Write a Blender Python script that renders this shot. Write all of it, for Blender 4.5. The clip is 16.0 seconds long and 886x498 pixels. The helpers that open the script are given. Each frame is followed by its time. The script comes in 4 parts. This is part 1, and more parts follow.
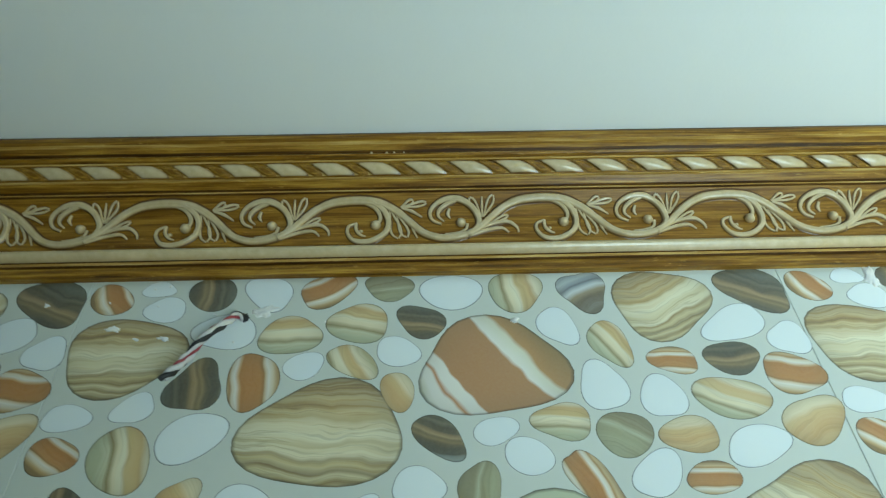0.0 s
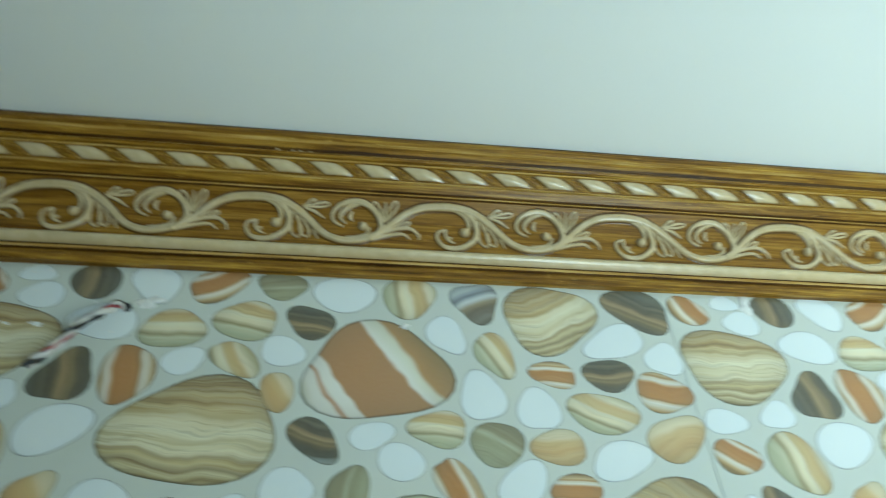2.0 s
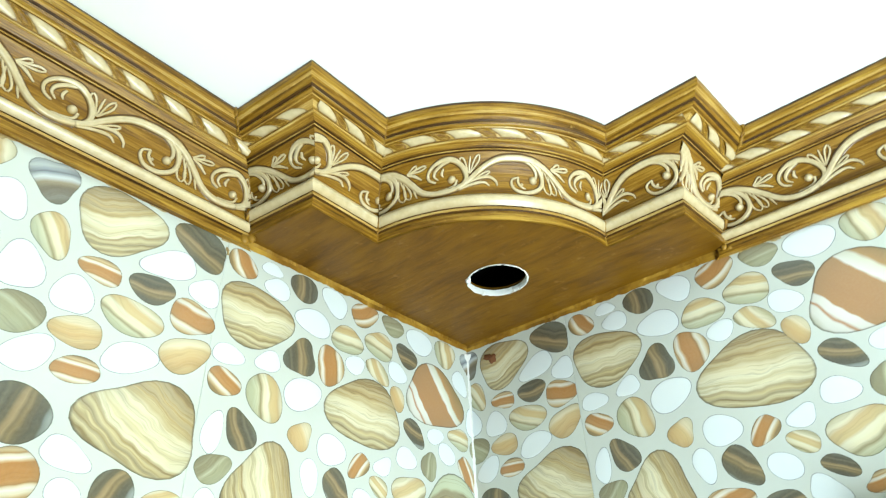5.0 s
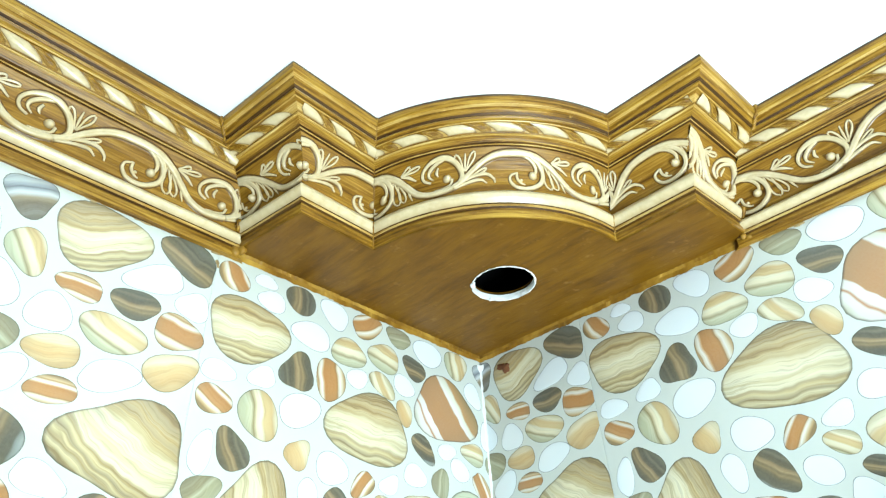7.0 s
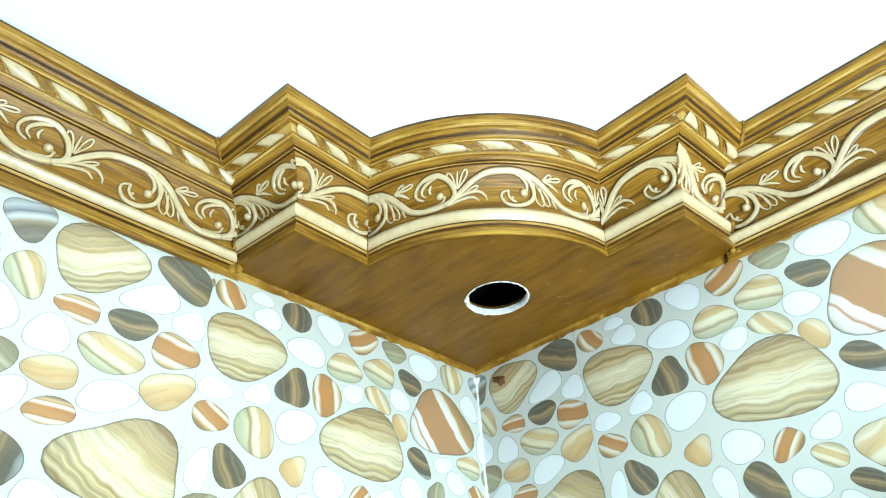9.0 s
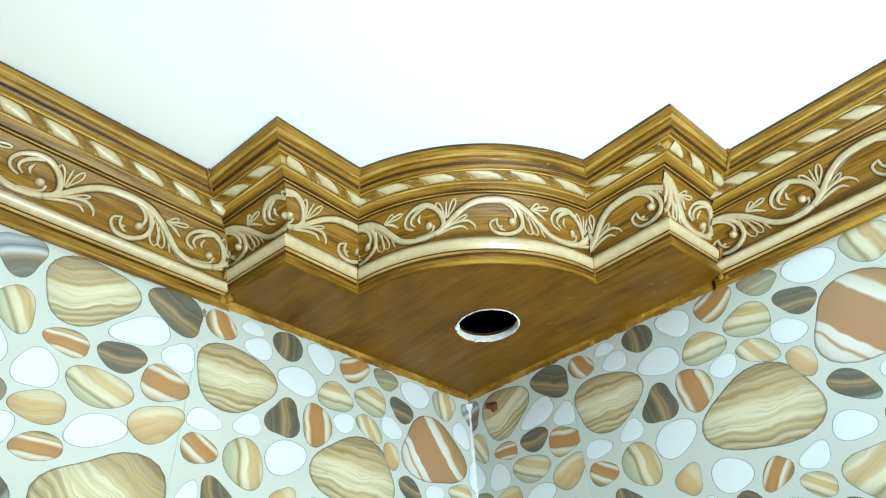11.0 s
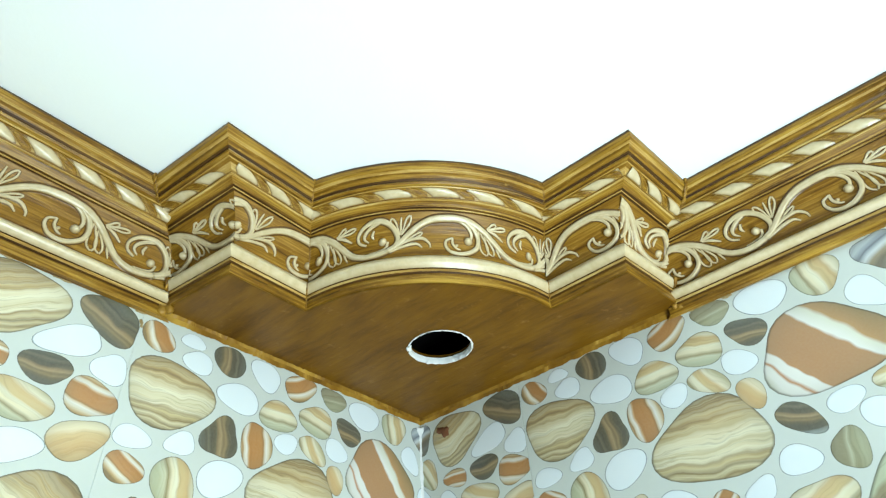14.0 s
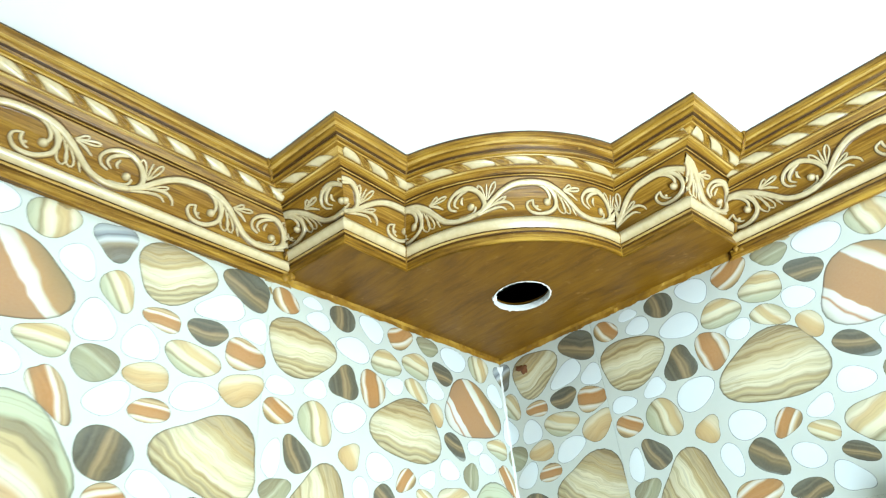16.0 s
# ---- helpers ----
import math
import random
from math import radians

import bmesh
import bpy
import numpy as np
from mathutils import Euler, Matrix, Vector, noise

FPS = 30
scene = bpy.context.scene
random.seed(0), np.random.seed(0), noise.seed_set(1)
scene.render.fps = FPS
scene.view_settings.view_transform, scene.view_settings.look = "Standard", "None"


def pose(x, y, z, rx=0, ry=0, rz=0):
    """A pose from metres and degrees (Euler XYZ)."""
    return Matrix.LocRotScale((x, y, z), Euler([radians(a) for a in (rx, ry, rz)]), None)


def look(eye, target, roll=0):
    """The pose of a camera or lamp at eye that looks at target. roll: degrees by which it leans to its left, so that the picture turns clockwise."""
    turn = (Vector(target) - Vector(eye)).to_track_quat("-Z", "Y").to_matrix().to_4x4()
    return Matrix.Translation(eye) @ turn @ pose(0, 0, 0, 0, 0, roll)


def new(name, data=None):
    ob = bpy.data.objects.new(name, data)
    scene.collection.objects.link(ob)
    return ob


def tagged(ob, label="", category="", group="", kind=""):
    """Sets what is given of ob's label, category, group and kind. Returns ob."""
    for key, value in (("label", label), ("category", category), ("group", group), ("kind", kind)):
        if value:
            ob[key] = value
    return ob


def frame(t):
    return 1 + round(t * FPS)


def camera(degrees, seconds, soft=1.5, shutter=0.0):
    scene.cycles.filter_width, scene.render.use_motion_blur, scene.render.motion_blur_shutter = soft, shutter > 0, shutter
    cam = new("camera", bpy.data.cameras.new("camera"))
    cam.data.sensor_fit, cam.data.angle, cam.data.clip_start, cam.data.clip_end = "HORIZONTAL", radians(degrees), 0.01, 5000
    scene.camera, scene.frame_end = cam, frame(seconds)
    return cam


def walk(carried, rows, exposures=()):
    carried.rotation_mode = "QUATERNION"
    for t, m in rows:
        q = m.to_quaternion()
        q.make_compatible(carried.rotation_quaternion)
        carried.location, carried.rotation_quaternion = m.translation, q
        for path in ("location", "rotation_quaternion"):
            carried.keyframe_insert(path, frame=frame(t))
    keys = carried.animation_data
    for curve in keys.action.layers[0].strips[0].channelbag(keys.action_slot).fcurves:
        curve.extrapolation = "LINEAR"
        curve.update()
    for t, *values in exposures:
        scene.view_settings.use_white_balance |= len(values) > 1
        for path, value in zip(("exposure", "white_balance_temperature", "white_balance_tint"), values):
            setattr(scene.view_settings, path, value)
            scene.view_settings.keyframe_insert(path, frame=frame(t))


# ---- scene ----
cam = camera(71.6, 16.0, soft=1.2, shutter=0.5)
PATH = [
    (0, (-1.326, -0.429, 2.165), (-1.289, 1.099, 3.454), -2.0),
    (0.5, (-1.323, -0.439, 2.169), (-1.344, 1.094, 3.452), -2.4),
    (1, (-1.322, -0.446, 2.173), (-1.318, 1.093, 3.45), -2.0),
    (1.5, (-1.314, -0.458, 2.173), (-1.311, 1.074, 3.459), -0.5),
    (2, (-1.285, -0.436, 2.163), (-1.07, 1.075, 3.456), -2.2),
    (2.5, (-1.206, -0.419, 2.153), (-0.628, 1.012, 3.426), -5.0),
    (3, (-0.997, -0.444, 2.141), (-0.087, 0.856, 3.358), -0.2),
    (3.5, (-0.872, -0.486, 2.115), (0.375, 0.614, 3.227), -2.3),
    (4, (-0.833, -0.517, 2.091), (0.591, 0.425, 3.133), -3.1),
    (4.5, (-0.765, -0.523, 2.091), (0.583, 0.44, 3.213), -1.8),
    (4.7, (-0.737, -0.525, 2.106), (0.589, 0.483, 3.214), -1.9),
    (6.8, (-0.645, -0.532, 2.107), (0.55, 0.568, 3.274), -3.3),
    (7, (-0.652, -0.527, 2.108), (0.555, 0.558, 3.276), -3.5),
    (7.5, (-0.656, -0.535, 2.11), (0.536, 0.56, 3.285), -3.6),
    (8, (-0.652, -0.54, 2.109), (0.549, 0.546, 3.283), -4.4),
    (8.5, (-0.651, -0.544, 2.109), (0.545, 0.546, 3.284), -4.4),
    (9, (-0.656, -0.544, 2.111), (0.54, 0.536, 3.296), -3.9),
    (9.5, (-0.658, -0.546, 2.11), (0.529, 0.529, 3.308), -3.6),
    (10, (-0.66, -0.549, 2.117), (0.527, 0.502, 3.336), -3.9),
    (10.2, (-0.659, -0.551, 2.118), (0.52, 0.497, 3.347), -3.9),
    (12.3, (-0.654, -0.57, 2.111), (0.517, 0.494, 3.335), -5.0),
    (12.5, (-0.653, -0.561, 2.106), (0.517, 0.519, 3.317), -4.5),
    (13, (-0.644, -0.546, 2.108), (0.509, 0.526, 3.341), -5.4),
    (13.5, (-0.637, -0.55, 2.118), (0.509, 0.482, 3.391), -5.2),
    (14, (-0.632, -0.563, 2.122), (0.575, 0.384, 3.405), -4.4),
    (14.5, (-0.625, -0.561, 2.116), (0.583, 0.419, 3.373), -5.6),
    (15, (-0.634, -0.545, 2.114), (0.485, 0.555, 3.354), -6.1),
    (15.5, (-0.674, -0.553, 2.105), (0.503, 0.552, 3.286), -6.2),
    (16, (-0.741, -0.564, 2.094), (0.486, 0.531, 3.233), -5.5),
]
walk(cam, [(t, look(eye, target, roll)) for t, eye, target, roll in PATH], exposures=[(0, 0.36, 5650, -4), (2, 0.32, 5700, -3), (3, 0.02, 6000, -1), (3.5, 0.06, 6250, 1), (4.5, 0.5, 6450, 4), (7, 0.9, 6000, 6), (8.5, 0.86, 5950, 6), (9.5, 0.7, 5900, 6), (10, 0.34, 5900, 6), (12.5, 0.62, 6400, 4), (13.5, 0.58, 6350, 5), (14, 0.42, 6050, 4), (15, 0.8, 6100, 6), (16, 0.82, 6100, 6)])

# ---- world and lights ----
world = bpy.data.worlds.new("daylight")
scene.world = world
world.use_nodes = True
wn = world.node_tree.nodes
sky = wn.new("ShaderNodeTexSky")
sky.sky_type = "NISHITA"
sky.sun_disc = False
sky.sun_elevation, sky.sun_rotation = radians(40), radians(150)
world.node_tree.links.new(sky.outputs[0], wn["Background"].inputs[0])
wn["Background"].inputs[1].default_value = 0.1

# assumed opening and lamp, both unseen, placed to match the brightness of the walls
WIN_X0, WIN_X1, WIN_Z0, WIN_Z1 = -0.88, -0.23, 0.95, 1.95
# ROOM_Y is guessed short, for stronger falloff along the north wall
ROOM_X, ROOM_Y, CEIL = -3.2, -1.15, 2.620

unseen_light = bpy.data.lights.new("unseen_light", "AREA")
unseen_light.shape = "RECTANGLE"
unseen_light.size, unseen_light.size_y = WIN_X1 - WIN_X0, WIN_Z1 - WIN_Z0
unseen_light.energy = 34
unseen_light.color = (0.86, 1.0, 1.02)
lamp = new("unseen_light", unseen_light)
# tilted up and east to brighten the ceiling and the east wall
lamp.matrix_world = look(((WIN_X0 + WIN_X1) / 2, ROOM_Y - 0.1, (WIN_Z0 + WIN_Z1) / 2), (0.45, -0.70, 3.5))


# ---- materials ----
class Nodes:
    """A small helper round one node material."""

    def __init__(self, name):
        self.m = bpy.data.materials.new(name)
        self.m.use_nodes = True
        self.t = self.m.node_tree
        self.b = self.t.nodes["Principled BSDF"]

    def n(self, kind, **values):
        node = self.t.nodes.new(kind)
        for key, value in values.items():
            setattr(node, key, value)
        return node

    def put(self, value, socket):
        if hasattr(value, "is_output"):
            self.t.links.new(value, socket)
        else:
            socket.default_value = value

    def math(self, op, a, b=0.0, c=0.0, clamp=False):
        node = self.n("ShaderNodeMath", operation=op, use_clamp=clamp)
        for s, v in zip(node.inputs, (a, b, c)):
            self.put(v, s)
        return node.outputs[0]

    def xyz(self, x=0.0, y=0.0, z=0.0):
        node = self.n("ShaderNodeCombineXYZ")
        for s, v in zip(node.inputs, (x, y, z)):
            self.put(v, s)
        return node.outputs[0]

    def noise(self, vector, scale, detail=3.0, rough=0.55):
        node = self.n("ShaderNodeTexNoise")
        self.put(vector, node.inputs["Vector"])
        node.inputs["Scale"].default_value = scale
        node.inputs["Detail"].default_value = detail
        node.inputs["Roughness"].default_value = rough
        return node.outputs["Fac"]

    def ramp(self, fac, stops, mode="LINEAR"):
        node = self.n("ShaderNodeValToRGB")
        node.color_ramp.interpolation = mode
        el = node.color_ramp.elements
        while len(el) < len(stops):
            el.new(0.5)
        for e, (p, c) in zip(el, stops):
            e.position, e.color = p, (*c, 1)
        self.put(fac, node.inputs[0])
        return node.outputs[0]

    def mix(self, fac, a, b, mode="MIX"):
        node = self.n("ShaderNodeMix", data_type="RGBA", blend_type=mode)
        self.put(fac, node.inputs[0])
        self.put(a if hasattr(a, "is_output") else (*a, 1), node.inputs[6])
        self.put(b if hasattr(b, "is_output") else (*b, 1), node.inputs[7])
        return node.outputs[2]

    def uv(self, name):
        node = self.n("ShaderNodeUVMap", uv_map=name)
        sep = self.n("ShaderNodeSeparateXYZ")
        self.t.links.new(node.outputs[0], sep.inputs[0])
        return sep.outputs[0], sep.outputs[1]

    def place(self):
        return self.n("ShaderNodeTexCoord").outputs["Object"]

    def bump(self, height, strength, distance):
        node = self.n("ShaderNodeBump")
        self.put(height, node.inputs["Height"])
        node.inputs["Strength"].default_value = strength
        node.inputs["Distance"].default_value = distance
        self.t.links.new(node.outputs[0], self.b.inputs["Normal"])

    def done(self, colour, rough=0.5, metal=0.0, coat=0.0):
        self.put(colour if hasattr(colour, "is_output") else (*colour, 1), self.b.inputs["Base Color"])
        self.put(rough, self.b.inputs["Roughness"])
        self.b.inputs["Metallic"].default_value = metal
        self.b.inputs["Coat Weight"].default_value = coat
        self.b.inputs["Coat Roughness"].default_value = 0.08
        return self.m


def banded(name, fine, coarse=None, wave=0.008, lines=190.0, weight=0.6, vary=0.0, bend=0.0, thin=0.55, swirl=26.0):
    """Printed agate: wavy bands across the pebble. fine: stops by streak; coarse: stops from one side to the other."""
    k = Nodes(name)
    along, across = k.uv("band")
    side, edge = k.uv("shape")
    seed, _ = k.uv("seed")
    warp = k.noise(k.xyz(along, across, seed), 22.0, 2.0)
    warp = k.math("MULTIPLY", k.math("SUBTRACT", warp, 0.5), wave * 2)
    turn = k.math("SUBTRACT", k.math("FRACT", k.math("MULTIPLY", seed, 3.17)), 0.5)
    curve = k.math("ADD", k.math("MULTIPLY", turn, swirl), bend)
    warp = k.math("ADD", warp, k.math("MULTIPLY", k.math("MULTIPLY", along, along), curve))
    v = k.math("ADD", across, warp)
    streak = k.noise(k.xyz(k.math("MULTIPLY", along, 0.03), v, seed), lines, 3.0, 0.7)
    colour = k.ramp(streak, fine)
    if coarse:
        s = k.math("ADD", side, k.math("MULTIPLY", warp, 22.0))
        drift = k.math("SUBTRACT", k.math("FRACT", k.math("MULTIPLY", seed, 5.37)), 0.5)
        s = k.math("ADD", s, k.math("MULTIPLY", drift, vary))
        s = k.math("MULTIPLY_ADD", s, 0.5, 0.5, clamp=True)
        colour = k.mix(weight, colour, k.ramp(s, coarse))
    vein = k.noise(k.xyz(k.math("MULTIPLY", along, 0.05), v, k.math("ADD", seed, 4.0)), lines * 1.4, 2.0, 0.6)
    vein = k.math("SUBTRACT", 1.0, k.math("MULTIPLY", k.math("ABSOLUTE", k.math("SUBTRACT", vein, 0.46)), 26.0), clamp=True)
    colour = k.mix(k.math("MULTIPLY", vein, thin), colour, k.mix(0.62, colour, (0.09, 0.05, 0.015)))
    fleck = k.noise(k.xyz(along, v, seed), 420.0, 2.0)
    colour = k.mix(k.math("MULTIPLY", fleck, 0.08), colour, (0.75, 0.70, 0.52))
    rim = k.math("MULTIPLY", k.math("SUBTRACT", edge, 0.945), 24.0, clamp=True)
    shade = k.math("MULTIPLY", k.math("POWER", edge, 3.0), 0.30)
    colour = k.mix(shade, colour, (0.17, 0.155, 0.10))
    colour = k.mix(k.math("MULTIPLY", rim, 0.72), colour, (0.07, 0.07, 0.06))
    hue = k.n("ShaderNodeHueSaturation")
    hue.inputs["Saturation"].default_value = 0.95
    k.put(colour, hue.inputs["Color"])
    colour = hue.outputs[0]
    k.b.inputs["Specular IOR Level"].default_value = 0.42
    return k.done(colour, 0.15, coat=0.08)


WHITE, ORANGE = (0.80, 0.81, 0.77), (0.43, 0.20, 0.05)
PEBBLE = {
    "beige": banded("agate_beige", [(0.36, (0.22, 0.14, 0.05)), (0.43, (0.40, 0.28, 0.11)), (0.47, (0.58, 0.45, 0.21)), (0.54, (0.72, 0.66, 0.44)), (0.62, (0.66, 0.59, 0.38)), (0.66, (0.34, 0.25, 0.11))],
                    [(0.0, (0.10, 0.075, 0.035)), (0.06, (0.22, 0.16, 0.07)), (0.10, (0.62, 0.52, 0.29)), (0.13, (0.24, 0.17, 0.07)), (0.18, (0.66, 0.57, 0.32)), (0.215, (0.18, 0.12, 0.045)),
                     (0.27, (0.56, 0.46, 0.23)), (0.315, (0.26, 0.18, 0.07)), (0.35, (0.74, 0.70, 0.50)), (0.46, (0.62, 0.56, 0.35)), (0.52, (0.75, 0.72, 0.54)), (0.60, (0.70, 0.64, 0.43)),
                     (0.65, (0.40, 0.29, 0.12)), (0.70, (0.52, 0.40, 0.19)), (0.74, (0.32, 0.22, 0.09)), (0.80, (0.46, 0.33, 0.14)), (0.88, (0.32, 0.22, 0.09)), (1.0, (0.24, 0.16, 0.06))],
                    0.012, 130.0, 0.72, 0.18, 0.0, 0.42, 9.0),
    "orange": banded("agate_orange", [(0.35, (0.30, 0.13, 0.03)), (0.5, ORANGE), (0.65, (0.58, 0.36, 0.15))],
                     [(0.0, (0.22, 0.15, 0.06)), (0.08, (0.50, 0.34, 0.15)), (0.15, (0.70, 0.64, 0.47)), (0.22, WHITE), (0.27, (0.66, 0.56, 0.38)), (0.30, (0.30, 0.16, 0.05)), (0.35, ORANGE),
                      (0.64, (0.40, 0.175, 0.04)), (0.67, (0.56, 0.36, 0.17)), (0.73, WHITE), (0.79, (0.72, 0.67, 0.52)), (0.83, (0.36, 0.20, 0.07)), (0.88, (0.60, 0.47, 0.26)), (1.0, (0.20, 0.13, 0.06))],
                     0.013, 90.0, 0.84, 0.5, 0.0, 0.15),
    "rust": banded("agate_rust", [(0.35, (0.37, 0.18, 0.065)), (0.55, (0.42, 0.22, 0.085)), (0.7, (0.46, 0.25, 0.105))],
                   [(0.0, (0.50, 0.52, 0.38)), (0.07, WHITE), (0.12, WHITE), (0.14, (0.45, 0.18, 0.05)), (0.165, WHITE), (0.235, WHITE), (0.25, (0.42, 0.21, 0.08)),
                    (0.60, (0.40, 0.21, 0.085)), (0.625, WHITE), (0.70, (0.72, 0.74, 0.62)), (0.73, (0.44, 0.24, 0.08)), (0.86, (0.30, 0.19, 0.07)), (1.0, (0.18, 0.14, 0.07))],
                   0.007, 60.0, 0.90, 0.0, 0.0, 0.0, 5.0),
    "dark": banded("agate_dark", [(0.3, (0.050, 0.048, 0.035)), (0.5, (0.105, 0.092, 0.060)), (0.66, (0.21, 0.170, 0.095))],
                   [(0.0, (0.34, 0.40, 0.41)), (0.07, (0.22, 0.26, 0.26)), (0.11, (0.075, 0.078, 0.065)), (0.24, (0.085, 0.080, 0.060)), (0.33, (0.15, 0.115, 0.062)), (0.38, (0.29, 0.20, 0.090)),
                    (0.44, (0.20, 0.14, 0.065)), (0.49, (0.40, 0.285, 0.14)), (0.55, (0.30, 0.205, 0.095)), (0.60, (0.115, 0.098, 0.062)), (0.70, (0.075, 0.070, 0.052)), (0.78, (0.155, 0.140, 0.10)),
                    (0.84, (0.068, 0.068, 0.056)), (1.0, (0.12, 0.13, 0.115))], 0.018, 70.0, 0.74, 0.6, 0.0, 0.2, 34.0),
    "cream": banded("agate_cream", [(0.33, (0.40, 0.30, 0.13)), (0.45, (0.60, 0.48, 0.25)), (0.6, (0.72, 0.66, 0.45))],
                    [(0.0, (0.40, 0.44, 0.30)), (0.15, (0.52, 0.54, 0.38)), (0.22, (0.22, 0.18, 0.08)), (0.32, (0.72, 0.66, 0.45)), (0.45, (0.74, 0.72, 0.55)),
                     (0.52, (0.55, 0.40, 0.17)), (0.70, (0.56, 0.38, 0.16)), (0.80, (0.74, 0.70, 0.52)), (1.0, (0.42, 0.38, 0.22))], 0.014, 70.0, 0.82, 0.7, 0.0, 0.25),
    "tan": banded("agate_tan", [(0.35, (0.46, 0.29, 0.10)), (0.5, (0.58, 0.40, 0.18)), (0.65, (0.70, 0.58, 0.35))],
                  [(0.0, (0.50, 0.34, 0.14)), (0.4, (0.54, 0.35, 0.14)), (0.6, (0.60, 0.44, 0.21)), (0.72, (0.74, 0.68, 0.48)), (1.0, (0.66, 0.64, 0.48))], 0.012, 90.0, 0.72, 0.2, 0.0, 0.2),
    "olive": banded("agate_olive", [(0.35, (0.20, 0.18, 0.09)), (0.5, (0.30, 0.28, 0.16)), (0.65, (0.42, 0.41, 0.27))],
                    [(0.0, (0.40, 0.42, 0.29)), (0.42, (0.30, 0.30, 0.18)), (0.5, (0.50, 0.50, 0.36)), (0.6, (0.25, 0.23, 0.14)), (1.0, (0.20, 0.18, 0.12))], 0.013, 90.0, 0.68, 0.5, 0.0, 0.3),
    "sage": banded("agate_sage", [(0.4, (0.50, 0.40, 0.21)), (0.6, (0.66, 0.60, 0.38))],
                   [(0.0, (0.60, 0.56, 0.22)), (0.17, (0.56, 0.50, 0.20)), (0.22, (0.55, 0.36, 0.18)), (0.40, (0.54, 0.36, 0.19)), (0.46, (0.74, 0.70, 0.58)), (0.53, (0.72, 0.68, 0.56)),
                    (0.58, (0.54, 0.42, 0.21)), (0.67, (0.50, 0.40, 0.20)), (0.72, (0.22, 0.19, 0.11)), (0.78, (0.24, 0.21, 0.12)), (0.82, (0.50, 0.57, 0.40)), (1.0, (0.55, 0.62, 0.45))],
                   0.007, 60.0, 0.85, 0.0, 6.0, 0.55, 8.0),
    "slate": banded("agate_slate", [(0.35, (0.10, 0.10, 0.09)), (0.5, (0.22, 0.24, 0.26)), (0.65, (0.5, 0.55, 0.6))],
                    [(0.0, (0.13, 0.12, 0.09)), (0.35, (0.16, 0.12, 0.07)), (0.45, (0.30, 0.23, 0.12)), (0.55, (0.62, 0.66, 0.68)), (0.66, (0.10, 0.12, 0.16)), (0.78, (0.5, 0.56, 0.6)),
                     (1.0, (0.20, 0.24, 0.28))], 0.010, 80.0, 0.8, 0.0, 0.0, 0.2),
}
k = Nodes("pebble_white")
_, edge = k.uv("shape")
seed, _ = k.uv("seed")
tone = k.noise(k.place(), 18.0)
base = k.mix(tone, (0.69, 0.75, 0.785), (0.75, 0.80, 0.825))
base = k.mix(k.math("MULTIPLY", k.math("POWER", edge, 4.0), 0.10), base, (0.55, 0.62, 0.64))
PEBBLE["white"] = k.done(k.mix(k.math("MULTIPLY", k.math("SUBTRACT", edge, 0.945), 24.0, clamp=True), base, (0.15, 0.17, 0.175)), 0.16, coat=0.1)

k = Nodes("glazed_tile")
n1 = k.noise(k.place(), 14.0, 4.0)
n2 = k.noise(k.place(), 160.0, 2.0)
col = k.mix(n1, (0.54, 0.575, 0.54), (0.61, 0.645, 0.61))
col = k.mix(k.math("MULTIPLY", n2, 0.12), col, (0.44, 0.45, 0.38))
k.bump(n1, 0.06, 0.002)
TILE = k.done(col, 0.17, coat=0.25)

k = Nodes("grout")
n1 = k.noise(k.place(), 90.0, 4.0)
GROUT = k.done(k.mix(n1, (0.53, 0.55, 0.50), (0.62, 0.64, 0.60)), 0.7)

k = Nodes("cement_render")
n1, n2 = k.noise(k.place(), 9.0, 5.0), k.noise(k.place(), 130.0, 4.0)
col = k.mix(n1, (0.055, 0.055, 0.052), (0.15, 0.145, 0.135))
k.bump(n2, 0.5, 0.004)
CEMENT = k.done(col, 0.9)

k = Nodes("ceiling_paint")
n1, n2 = k.noise(k.place(), 1.7, 4.0), k.noise(k.place(), 240.0, 3.0)
k.bump(n2, 0.08, 0.0015)
PAINT = k.done(k.mix(n1, (0.80, 0.83, 0.83), (0.86, 0.88, 0.88)), 0.55)

# low grey for the unseen walls, to cut bounced light and deepen shadows
k = Nodes("wall_paint")
n1, n2 = k.noise(k.place(), 2.3, 4.0), k.noise(k.place(), 200.0, 3.0)
k.bump(n2, 0.15, 0.002)
WALLPAINT = k.done(k.mix(n1, (0.30, 0.31, 0.30), (0.38, 0.39, 0.38)), 0.7)

k = Nodes("floor_tile")
n1 = k.noise(k.place(), 3.0, 4.0)
FLOORMAT = k.done(k.mix(n1, (0.45, 0.45, 0.43), (0.52, 0.52, 0.50)), 0.3)


